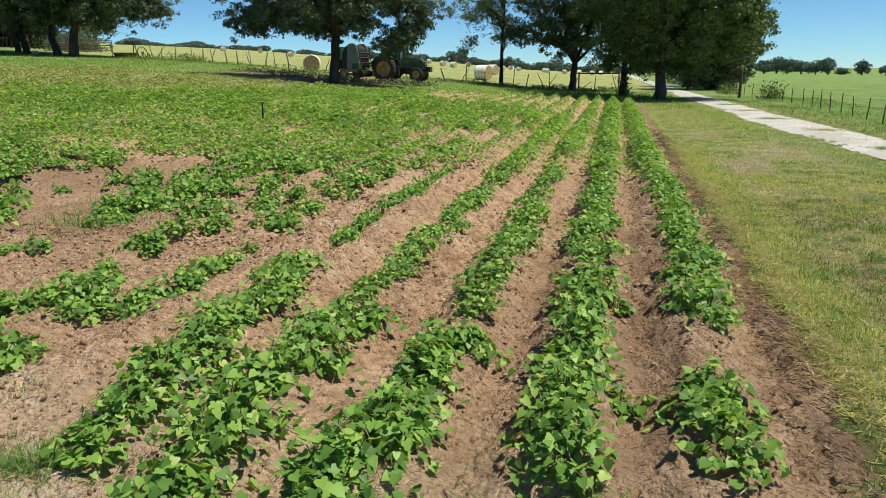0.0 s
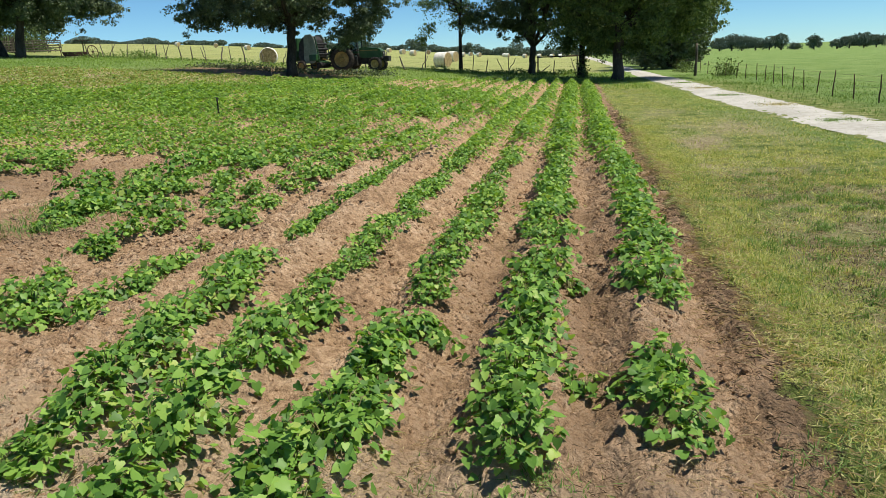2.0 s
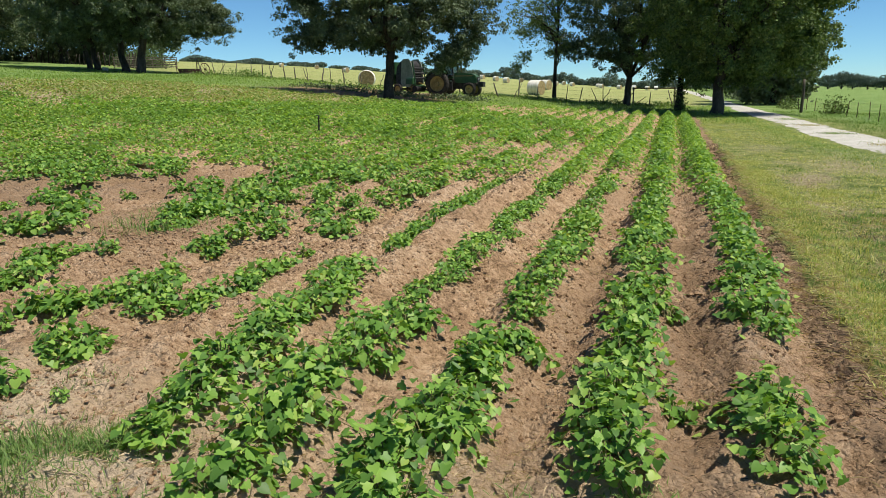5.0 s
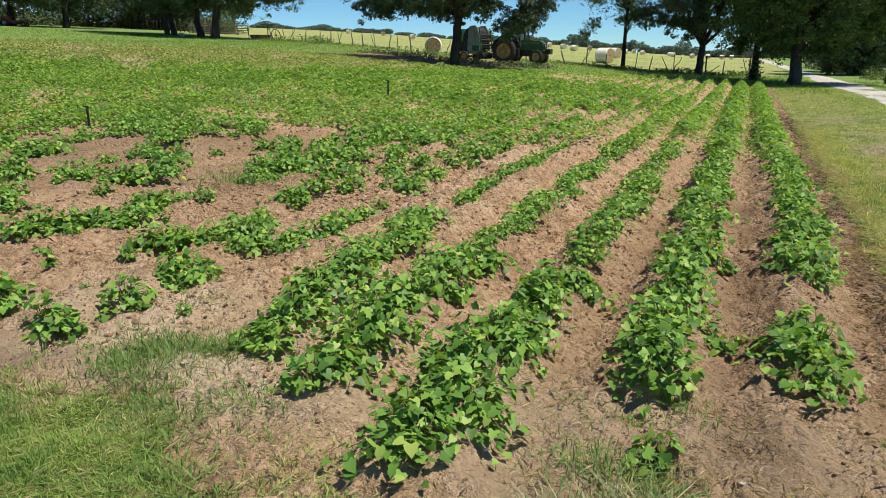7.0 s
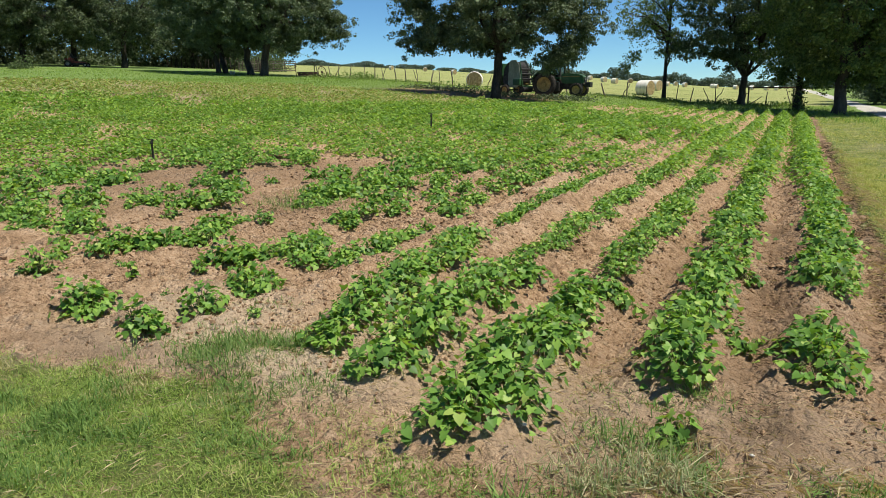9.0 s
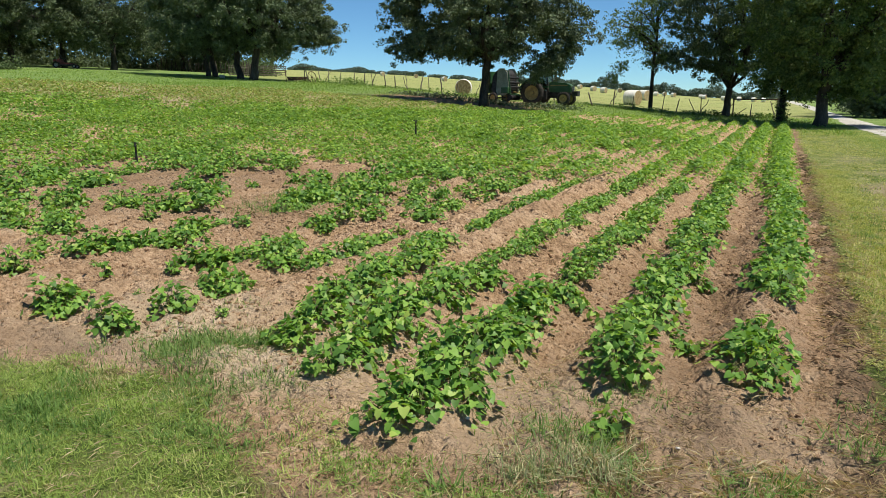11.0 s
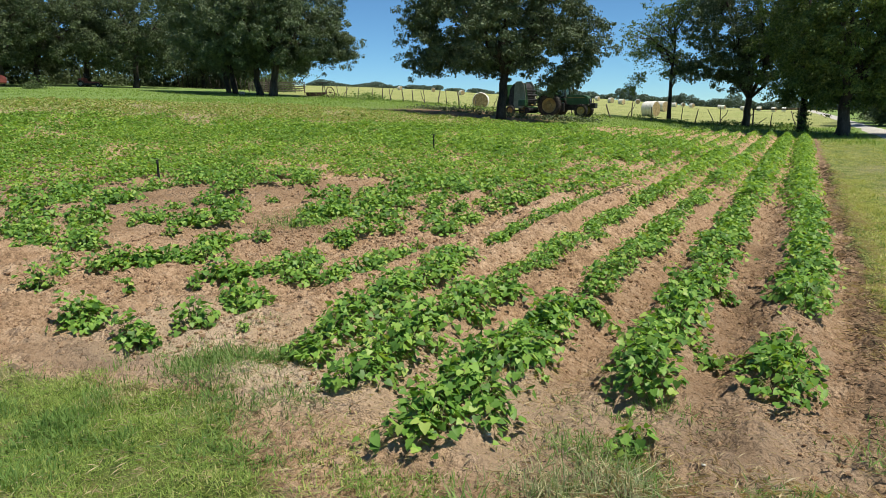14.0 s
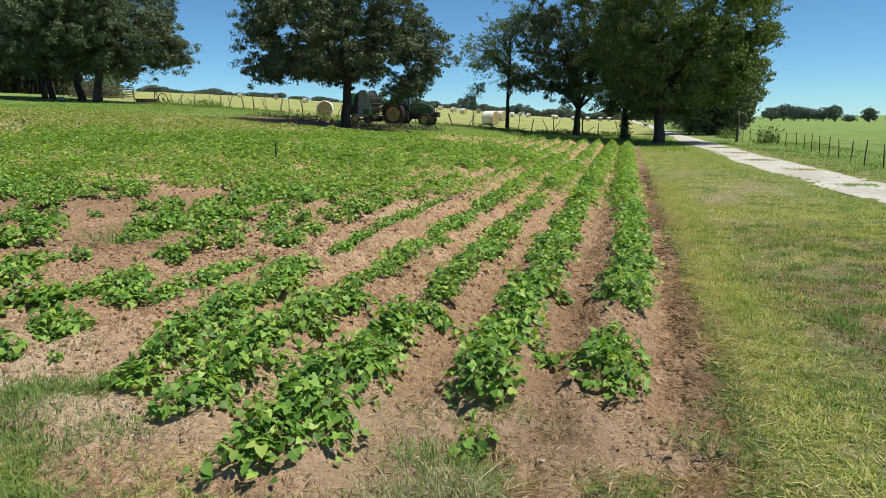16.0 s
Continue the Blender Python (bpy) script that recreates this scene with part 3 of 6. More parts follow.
def frames_of(n, rng, normals, outward=0.0):
    """A heading about each normal, random or down the slope: three axes a leaf."""
    w = normals / np.linalg.norm(normals, axis=1)[:, None]
    h = rng.normal(size=(n, 3)) + outward * np.stack([w[:, 0], w[:, 1], np.zeros(n)], -1)
    a = h - (h * w).sum(1)[:, None] * w
    a /= np.linalg.norm(a, axis=1)[:, None]
    return a, np.cross(w, a), w


def scatter(g, shape_v, shape_f, pos, normals, size, rng, outward=0.0):
    n = len(pos)
    a, b, w = frames_of(n, rng, normals, outward)
    s = np.broadcast_to(size, (n,))[:, None, None]
    v = pos[:, None] + s * (shape_v[None, :, :1] * a[:, None] + shape_v[None, :, 1:2] * b[:, None] + shape_v[None, :, 2:] * w[:, None])
    f = shape_f[None] + (np.arange(n) * len(shape_v))[:, None, None]
    g.add(v, f)


def mound(rng, n, rx, ry, h, low=0.25):
    """Places and normals of the leaves of one plant: a few uneven tufts, and runners on the soil."""
    m = 5
    t = rng.random(m) * 2 * np.pi
    r = np.sqrt(rng.random(m)) * 0.62
    cx, cy = r * np.cos(t) * rx, r * np.sin(t) * ry
    size, tall = rng.uniform(0.36, 0.7, m), rng.uniform(0.3, 1.5, m)
    size[0], cx[0], cy[0] = 0.72, 0.0, 0.0
    k = rng.choice(m, n, p=size ** 2 / (size ** 2).sum())
    u, t = np.sqrt(rng.random(n)), rng.random(n) * 2 * np.pi
    x, y = cx[k] + u * np.cos(t) * rx * size[k], cy[k] + u * np.sin(t) * ry * size[k]
    under = rng.random(n) < low
    top = h * tall[k] * (1 - 0.74 * u ** 4)
    z = 0.03 + top * np.where(under, rng.random(n) * 0.7, 0.72 + 0.5 * rng.random(n))
    nrm = np.stack([np.cos(t) * u * 0.6, np.sin(t) * u * 0.6, np.ones(n)], -1) + rng.normal(0, 0.45, (n, 3))
    nrm[:, 2] = np.abs(nrm[:, 2]) + 0.12
    run = rng.random(n) < 0.14
    stretch = rng.uniform(1.05, 1.35, n)
    x, y, z = np.where(run, x * stretch, x), np.where(run, y * stretch, y), np.where(run, 0.016 + 0.025 * rng.random(n), z)
    return np.stack([x, y, z], -1), nrm


def stalks(g, rng, pos, k, r=0.0028):
    for p in pos[rng.permutation(len(pos))[:k]]:
        q = np.array((p[0] * 0.35, p[1] * 0.35, min(0.0, p[2] - 0.06)))
        m = (p + q) / 2 + np.array((0, 0, 0.06))
        g.tube([q, m, p - np.array((0, 0, 0.012))], [r * 1.5, r, r * 0.8], 3, False)


def vine_variant(seed, n, rx, ry, h, fine=True):
    rng = np.random.default_rng(seed)
    pos, nrm = mound(rng, n, rx, ry, h)
    g, s = Geo(), Geo()
    k = n // 2
    if not fine:
        scatter(g, MID_V, MID_F, pos, nrm, rng.uniform(0.041, 0.067, n), rng, 2.0)
        return g.mesh("foliage", VINE), s.tube(((0, 0, -0.03), (0, 0, 0.04), (0.02, 0.01, 0.1)), 0.004, 4).mesh("vine_stem", STEM)
    scatter(g, LEAF_V, LEAF_F, pos[:k], nrm[:k], rng.uniform(0.037, 0.063, k), rng, 4.0)
    scatter(g, LOBE_V, LOBE_F, pos[k:], nrm[k:], rng.uniform(0.037, 0.065, n - k), rng, 4.0)
    stalks(s, rng, pos, 26)
    return g.mesh("foliage", VINE), s.mesh("vine_stem", STEM)


BIG = [vine_variant(20 + i, 165, 0.27, 0.28, 0.12) for i in range(6)]
BIG_MID = [vine_variant(60 + i, 175, 0.28, 0.29, 0.125, False) for i in range(6)]
SMALL = [vine_variant(40 + i, 75, 0.17, 0.18, 0.11) for i in range(5)]
SMALL_MID = [vine_variant(50 + i, 85, 0.17, 0.18, 0.11, False) for i in range(5)]
LEAVES = [np_mesh("leaf", *leaf_shape(w, l), VINE) for w, l in ((1.0, 0.04), (0.92, 0.09), (1.0, 0.12), (1.1, 0.02))]
VINE_LABELS = ("low green sweet potato vine in red soil", "small green sweet potato plant in red soil")


def drape(x, y, pos):
    """How far the ground under each leaf lies below or above the plant's foot."""
    return np.clip(over(x + pos[:, 0], y + pos[:, 1]) - over(x, y), -0.16, 0.06) * 0.8


def vine_near(x, y, seed, n, rx, ry, h):
    """A plant close by: each upper leaf is a piece of its own."""
    rng = np.random.default_rng(seed)
    ob = thing("sweet_potato_plant", x, y, VINE_LABELS[0], "plant", "vines in rows", z=float(over(x, y)[0]) - 0.01)
    pos, nrm = mound(rng, n, rx, ry, h, 0.18)
    pos[:, 2] += drape(x, y, pos)
    low, s = Geo(), Geo()
    lp, ln = mound(rng, n // 3, rx * 0.92, ry * 0.92, h * 0.6, 0.6)
    lp[:, 2] += drape(x, y, lp)
    scatter(low, LEAF_V, LEAF_F, lp, ln, rng.uniform(0.04, 0.062, len(lp)), rng, 3.0)
    stalks(s, rng, pos, 34)
    part("foliage", low.mesh("foliage", VINE), VINE, ob)
    part("vine_stem", s.mesh("vine_stem", STEM), STEM, ob, "thin reddish green stems")
    a, b, w = frames_of(n, rng, nrm, 4.0)
    size = rng.uniform(0.034, 0.064, n)
    for i in range(n):
        m = Matrix(((a[i][0] * size[i], b[i][0] * size[i], w[i][0] * size[i], pos[i][0]), (a[i][1] * size[i], b[i][1] * size[i], w[i][1] * size[i], pos[i][1]), (a[i][2] * size[i], b[i][2] * size[i], w[i][2] * size[i], pos[i][2]), (0, 0, 0, 1)))
        part("leaf", LEAVES[i % 4], VINE, ob, m=m)
    return ob


def vine(x, y, rng, small=False, scale=1.0, shoot=None):
    near = y < 6.6
    fo, st = ((SMALL if near else SMALL_MID) if small else (BIG if near else BIG_MID))[rng.integers(5)]
    ob = thing("sweet_potato_plant", x, y, VINE_LABELS[small], "plant", "vines in rows", turn=float(rng.choice((0, 180)) + rng.normal(0, 12)), z=float(over(x, y)[0]) - 0.01, scale=scale)
    part("foliage", fo, VINE, ob)
    part("vine_stem", st, STEM, ob, "thin reddish green stems")
    if shoot:
        part("foliage", (SMALL if near else SMALL_MID)[rng.integers(5)][0], VINE, ob, m=Matrix.Translation((*shoot, -0.03)))


# ---- planting ----
RUNS = {0: ((3.28, 4.1), (4.85, 12)), 1: ((2.98, 12),), 2: ((1.95, 12),), 3: ((2.35, 12),), 4: ((2.75, 4.4), (4.6, 5.7), (6.65, 12))}


THIN = (
    ((-4.54, 4.37, 0.2), (-4.72, 4.6, 0.22), (-4.35, 4.58, 0.23), (-4.2, 4.85, 0.22), (-4.08, 5.1, 0.2), (-4.27, 5.79, 0.25), (-4.28, 6.48, 0.12), (-4.5, 7.55, 0.26), (-4.48, 8.45, 0.2), (-4.66, 8.62, 0.2), (-4.58, 9.4, 0.22), (-4.57, 10.1, 0.24), (-4.55, 10.7, 0.24), (-4.5, 11.4, 0.24)),
    ((-5.38, 4.24, 0.29), (-5.08, 4.6, 0.24), (-4.92, 4.9, 0.22), (-5.25, 5.48, 0.13), (-5.4, 6.3, 0.22), (-5.36, 6.78, 0.23), (-5.2, 7.33, 0.22), (-5.55, 7.85, 0.25), (-5.3, 8.55, 0.24), (-4.99, 9.15, 0.2), (-5.5, 9.2, 0.2), (-5.12, 10.4, 0.26), (-5.06, 11.4, 0.3), (-5.7, 9.75, 0.24)),
    ((-6.19, 4.75, 0.22), (-6.4, 5.1, 0.2), (-6.8, 5.5, 0.25), (-6.66, 5.9, 0.2), (-6.26, 5.8, 0.13), (-6.62, 7.29, 0.22), (-6.9, 7.66, 0.24), (-6.73, 7.94, 0.3), (-6.45, 8.05, 0.28), (-6.89, 8.35, 0.3), (-6.35, 8.7, 0.26), (-6.81, 9.15, 0.32), (-6.28, 9.1, 0.22), (-6.55, 9.8, 0.34), (-6.0, 10.2, 0.26), (-6.64, 10.9, 0.36), (-5.7, 10.9, 0.25), (-6.2, 11.5, 0.3)),
    ((-6.65, 4.39, 0.3), (-6.35, 4.5, 0.2), (-6.92, 4.16, 0.22), (-7.0, 3.9, 0.24), (-7.72, 3.98, 0.15), (-8.16, 4.55, 0.28), (-9.04, 5.18, 0.28), (-8.6, 4.85, 0.2), (-7.82, 5.65, 0.15), (-8.55, 6.55, 0.22), (-7.9, 6.5, 0.3), (-8.45, 7.53, 0.28), (-8.1, 7.1, 0.2), (-8.66, 8.7, 0.12), (-7.75, 9.49, 0.26), (-7.55, 10.6, 0.3), (-7.3, 10.0, 0.24), (-7.2, 11.2, 0.3)),
    ((-10.27, 6.19, 0.34), (-9.6, 5.7, 0.24), (-11.36, 7.7, 0.36), (-11.7, 7.5, 0.28), (-9.08, 6.29, 0.26), (-9.4, 6.5, 0.24), (-9.82, 8.33, 0.3), (-9.5, 8.2, 0.22), (-9.92, 7.72, 0.18), (-12.06, 9.0, 0.26), (-13.08, 7.84, 0.34), (-12.7, 7.6, 0.24), (-8.94, 4.43, 0.26), (-9.96, 5.04, 0.28), (-9.5, 4.75, 0.24), (-11.78, 6.37, 0.34), (-11.3, 5.9, 0.3), (-12.3, 6.7, 0.3), (-10.7, 5.4, 0.28), (-10.3, 4.8, 0.26), (-12.9, 6.3, 0.28), (-12.4, 7.2, 0.26), (-13.3, 7.1, 0.28)),
)


def plant_field():
    rng = np.random.default_rng(11)
    for i, runs in RUNS.items():
        for a, b in runs:
            y = a
            while y < b:
                x = float(row_x(i, y)) + rng.normal(0, 0.045)
                wide = 0.95 if (i < 2 or i == 4 or y < 4.4) else 0.82
                if y < (4.35 if i < 2 else 4.05):
                    rx = (0.29, 0.28, 0.29, 0.31, 0.35)[i]
                    plant = vine_near(x, y, 500 + i * 40 + int(y * 10), (138, 138, 160, 168, 165)[i], rx * rng.uniform(0.85, 1.1), 0.29, (0.095, 0.11, 0.135, 0.125, 0.125)[i] * rng.uniform(0.85, 1.15))
                    if i == 0 and 3.6 < y < 4.1:
                        for k in range(2):
                            part("leaf", LEAVES[k], YELLOWED, plant, "yellowed leaf", Matrix.Translation((-0.17 + 0.055 * k - x, 3.88 - y, 0.13)) @ Matrix.Rotation(2.6 * k + 0.3, 4, "Z") @ Matrix.Rotation(0.35, 4, "X") @ Matrix.Scale(0.06, 4))
                elif rng.random() > (0.02 if i < 2 else 0.06):
                    vine(x, y, rng, scale=wide * rng.uniform(0.74, 1.17))
                y += rng.uniform(0.25, 0.37)
    # single plants at the thin near ends of the next rows
    for x, y, n, r, h in ((-5.3, 2.51, 230, 0.3, 0.17), (-4.53, 2.37, 130, 0.27, 0.17), (-4.4, 2.86, 120, 0.23, 0.18), (-4.42, 3.5, 270, 0.36, 0.19), (-6.75, 3.06, 100, 0.24, 0.19), (-5.57, 3.18, 22, 0.09, 0.1), (-5.24, 3.65, 26, 0.11, 0.1), (-0.72, 2.36, 42, 0.15, 0.07), (-1.38, 4.2, 75, 0.25, 0.09), (-0.5, 3.75, 42, 0.2, 0.05), (-0.55, 5.3, 40, 0.2, 0.06)):
        vine_near(x, y, 900 + n, n, r * 0.92, r * 0.92, h)
    # uneven plants of the thin stretch: x, y, half width, row by row
    for stretch in THIN:
        for x, y, r in stretch:
            vine(x, y, rng, r < 0.16, (r / 0.15 if r < 0.16 else r / 0.22) * rng.uniform(0.92, 1.1), (rng.normal(0, 0.17), rng.normal(0, 0.17)) if r > 0.19 else None)
    for y in (2.05, 2.3, 2.6, 2.85, 3.1):
        vine_near(float(row_x(2, y)) + 0.1 * math.sin(y * 9), y, 700 + int(y * 10), 60, 0.24, 0.27, 0.1)
    for x, y, s in ((-6.2, 3.55, 0.5), (-6.3, 2.15, 0.9), (-5.9, 2.9, 0.4), (-3.85, 2.85, 0.4), (-4.9, 2.95, 0.35)):
        vine(x, y, rng, True, s)
    for i in range(5, 17):
        start = float(dense_from(ROWS[i]))
        y = start - 0.3 + rng.random() * 0.3
        while y < 12:
            x = float(row_x(i, y)) + rng.normal(0, 0.05)
            if rng.random() < (0.92 if y > start + 0.5 * wavy(x, y, 1.0, 71) else 0.25):
                vine(x, y, rng, bool(rng.random() < 0.2), rng.uniform(0.9, 1.3))
            y += rng.uniform(0.36, 0.5)
    # the rest of each row, out to the far edge of the field
    for i in range(52):
        x0 = ROWS[i]
        a, b = (12.0 if i < 17 else max(float(dense_from(x0)) - 0.4, float(near_edge(x0)) + 0.6)), float(far_edge(x0)) - 0.4
        for lo, hi, per, shape_v, shape_f, size in ((a, min(b, 19.0), (330 if i < 13 else 430) if i < 30 else 0, MID_V, MID_F, 0.067), (max(a, 19.0) if i < 30 else a, b, 380, FAR_V, FAR_F, 0.098)):
            if hi - lo < 0.5 or not per:
                continue
            n = int((hi - lo) * per)
            y = rng.uniform(lo, hi, n)
            bunch = wavy(y * 0.9, np.full(n, x0 * 3.1), 1.1, i)
            bare = wavy(np.full(n, x0) * 0.6, y * 0.6, 1.0, 31) < (-0.15 if i < 13 else -0.5)
            keep = rng.random(n) < np.where(bare & (i > 3), 0.22, 1.0) * np.clip(0.75 + 0.9 * bunch, 0.1, 1.0) * np.where((y > 29.5 + 2.5 * wavy(y, y + x0, 0.7, 5)) & (i > 1) & (i < 14), 0.2, 1.0)
            width = 0.16 if i < 4 else 0.21 if i < 13 else 0.29
            y = y[keep]
            n = len(y)
            off = np.clip(rng.normal(0, width, n), -0.42, 0.42)
            x = x0 + off
            z = over(x, y) + 0.03 + (0.2 - 0.05 * step(y, 24, 34) - 0.12 * np.abs(off) / 0.4) * (0.35 + 0.65 * rng.random(n)) * np.clip(0.85 + 0.6 * bunch[keep], 0.3, 1.6)
            nrm = np.stack([off * 2.0, np.zeros(n), np.ones(n)], -1) + rng.normal(0, 0.45, (n, 3))
            nrm[:, 2] = np.abs(nrm[:, 2]) + 0.1
            worn = rng.random(n) < weak(x, y) * 0.86
            for pick, mat_, label in ((~worn, VINE_FAR, "dense green row of sweet potato vines"), (worn, VINE_DRY, "yellowing thin row of sweet potato vines")):
                if worn.any() and pick is worn:
                    pick = worn & (rng.random(n) < 0.45)
                if pick.sum() < 20:
                    continue
                g = Geo()
                scatter(g, shape_v, shape_f, np.stack([x, y, z], -1)[pick], nrm[pick], rng.uniform(0.8, 1.25, int(pick.sum())) * size, rng)
                tagged(new("vine_row", g.mesh("vine_row", mat_)), label, "plant row", "far vine rows", "stuff")


plant_field()

# ---- grass, clods and litter ----
BLADE_V = np.array([(0, 0, 0), (-0.5, 0.1, 0.45), (0.5, 0.12, 0.5), (0, 0.42, 0.95)])
BLADE_F = np.array([(0, 2, 1), (1, 2, 3)])


def blades(g, x, y, z, length, width, rng, lean=0.35):
    n = len(x)
    t = rng.random(n) * 2 * np.pi
    c, s = np.cos(t), np.sin(t)
    tip = rng.normal(0, lean, n)
    vx = BLADE_V[None, :, 0] * width[:, None]
    vy = (BLADE_V[None, :, 1] + BLADE_V[None, :, 2] * tip[:, None]) * length[:, None]
    vz = BLADE_V[None, :, 2] * length[:, None] * np.sqrt(np.clip(1 - np.clip(np.abs(tip), 0, 0.9)[:, None] ** 2, 0.1, 1))
    v = np.stack([x[:, None] + vx * c[:, None] - vy * s[:, None], y[:, None] + vx * s[:, None] + vy * c[:, None], z[:, None] + vz], -1)
    g.add(v, BLADE_F[None] + (np.arange(n) * 4)[:, None, None])


def turf(name, label, x0, x1, y0, y1, n, length, width, seed, where, material=None, even=False):
    rng = np.random.default_rng(seed)
    x = rng.uniform(x0, x1, n)
    y = rng.uniform(y0, y1, n) if even else y0 + (y1 - y0) * rng.random(n) ** 1.6
    k = rng.random(n) < where(x, y) * np.clip(0.75 + 0.6 * wavy(x, y, 1.4, seed), 0.1, 1)
    x, y = x[k], y[k]
    g = Geo()
    grow = np.clip(1 + 0.35 * wavy(x, y, 0.9, seed) + 0.5 * wavy(x, y, 5.0, seed + 3), 0.3, 2)
    blades(g, x, y, over(x, y) - 0.005, rng.uniform(0.5, 1.2, len(x)) * length * grow, rng.uniform(0.7, 1.4, len(x)) * width, rng, 1.3)
    tagged(new(name, g.mesh(name, material or GRASS, False)), label, "grass", kind="stuff")


def lawn(x, y):
    return (1 - in_field(x, y)) * (np.abs(x - drive_x(y)) > 1.15)


def patchy(x, y):
    """Thick and thin places in the turf."""
    return np.clip(0.65 + 0.9 * wavy(x, y, 1.1, 21), 0.12, 1)


def clumps(x, y, seed=33, k=2.6):
    """Where the thicker tussocks stand in the lawn."""
    return np.clip(2.2 * wavy(x, y, k, seed) - 0.25, 0, 1)


turf("lawn_grass", "short mown grass, partly dry, before the field", -6.6, -1.9, 0.6, 2.9, 180000, 0.048, 0.0045, 61, lambda x, y: lawn(x, y) * patchy(x, y), LAWN, even=True)
turf("lawn_grass", "darker green tussocks in the mown lawn", -6.6, -1.9, 0.6, 2.9, 110000, 0.082, 0.0055, 161, lambda x, y: lawn(x, y) * clumps(x, y, 33, 5.0), DEEPGRASS, even=True)
turf("lawn_grass", "dry yellow grass in the thin places of the lawn", -6.6, -1.9, 0.6, 2.9, 95000, 0.046, 0.0055, 162, lambda x, y: lawn(x, y) * clumps(x, y, 35, 3.4), THATCH, even=True)
turf("sparse_grass", "thin dry grass on trodden soil", -2.6, 0.8, 0.3, 2.7, 30000, 0.05, 0.006, 62, lambda x, y: np.clip(lawn(x, y) + 0.08, 0, 1) * (wavy(x, y, 1.6, 4) > 0.0), even=True)
turf("sparse_grass", "low green grass mat before the rows", -2.2, 0.5, 0.9, 2.0, 60000, 0.045, 0.007, 163, lambda x, y: step(1.72 - y + 0.5 * wavy(x, y, 2.2, 41), 0, 0.25) * clumps(x, y, 42, 2.0), even=True)
turf("verge_grass", "short mown grass beside the field", 0.55, 5.4, 0.8, 9.5, 190000, 0.05, 0.0078, 63, lambda x, y: lawn(x, y) * patchy(x, y) * np.clip(0.6 + 1.4 * wavy(x, y, 7.0, 22), 0.08, 1) * (1 - 0.93 * threadbare(x, y)) * (1 - step(y, 6, 9.5)), VERGE, even=True)
turf("verge_grass", "darker green tussocks in the verge", 0.6, 5.4, 1.5, 12, 38000, 0.07, 0.0065, 164, lambda x, y: lawn(x, y) * clumps(x, y, 43, 6.0) * (1 - 0.9 * threadbare(x, y)) * (1 - step(y, 8, 12)), DEEPGRASS, even=True)
turf("verge_grass", "bright fringe of grass along the field's edge", 0.66, 1.7, 1.5, 18, 90000, 0.06, 0.0065, 165, lambda x, y: lawn(x, y) * np.exp(-((x - 1.05) / 0.3) ** 2), VERGE, even=True)
turf("verge_grass", "dry thatch in the worn places of the verge", 1.0, 5.2, 1.5, 14, 70000, 0.035, 0.007, 166, lambda x, y: lawn(x, y) * threadbare(x, y), THATCH, even=True)
turf("verge_grass", "mown grass strip between field and drive", 0.55, 5.4, 6, 42, 80000, 0.06, 0.014, 64, lambda x, y: lawn(x, y) * patchy(x, y) * (1 - 0.85 * threadbare(x, y)) * step(y, 6, 9.5), VERGE, even=True)
turf("verge_grass", "coarse dark tufts dotted over the mown verge", 0.9, 5.0, 5, 26, 42000, 0.05, 0.012, 167, lambda x, y: lawn(x, y) * clumps(x, y, 47, 2.4), DEEPGRASS, even=True)
turf("verge_grass", "greener grass along the edge of the drive", 1.5, 6.5, 6, 42, 60000, 0.06, 0.014, 171, lambda x, y: lawn(x, y) * np.exp(-((x - drive_x(y) + 1.75) / 0.55) ** 2), LUSHGRASS, even=True)
turf("roadside_grass", "lush green grass beyond the drive", 5.5, 12, 8, 50, 50000, 0.12, 0.02, 65, lambda x, y: lawn(x, y) * patchy(x, y), DEEPGRASS, even=True)
# grass is left out under the oak so its painted shade shows
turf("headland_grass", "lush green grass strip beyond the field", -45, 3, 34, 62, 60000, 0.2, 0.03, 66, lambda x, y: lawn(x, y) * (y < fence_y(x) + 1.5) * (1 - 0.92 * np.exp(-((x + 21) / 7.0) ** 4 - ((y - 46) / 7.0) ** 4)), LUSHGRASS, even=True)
turf("side_grass", "green grass strip along the side of the field", -80, -40, 18, 62, 26000, 0.18, 0.045, 67, lambda x, y: lawn(x, y), LUSHGRASS, even=True)


def tussocks(label, n, x0, x1, y0, y1, blade, length, width, spread, seed, where, material):
    """Separate little bunches of coarser grass standing in a thin sward."""
    rng = np.random.default_rng(seed)
    x, y = rng.uniform(x0, x1, n), rng.uniform(y0, y1, n)
    keep = rng.random(n) < where(x, y)
    x, y, r = x[keep], y[keep], rng.uniform(0.4, 1.4, int(keep.sum()))
    count = np.maximum((blade * r ** 2).astype(int), 4)
    k = np.repeat(np.arange(len(x)), count)
    px, py = x[k] + rng.normal(0, spread, len(k)) * r[k] * 1.3, y[k] + rng.normal(0, spread, len(k)) * r[k]
    g = Geo()
    blades(g, px, py, over(px, py) - 0.005, rng.uniform(0.5, 1.2, len(k)) * length * (0.6 + 0.4 * r[k]), rng.uniform(0.7, 1.4, len(k)) * width, rng, 1.2)
    tagged(new("grass_tussocks", g.mesh("grass_tussocks", material, False)), label, "grass", kind="stuff")


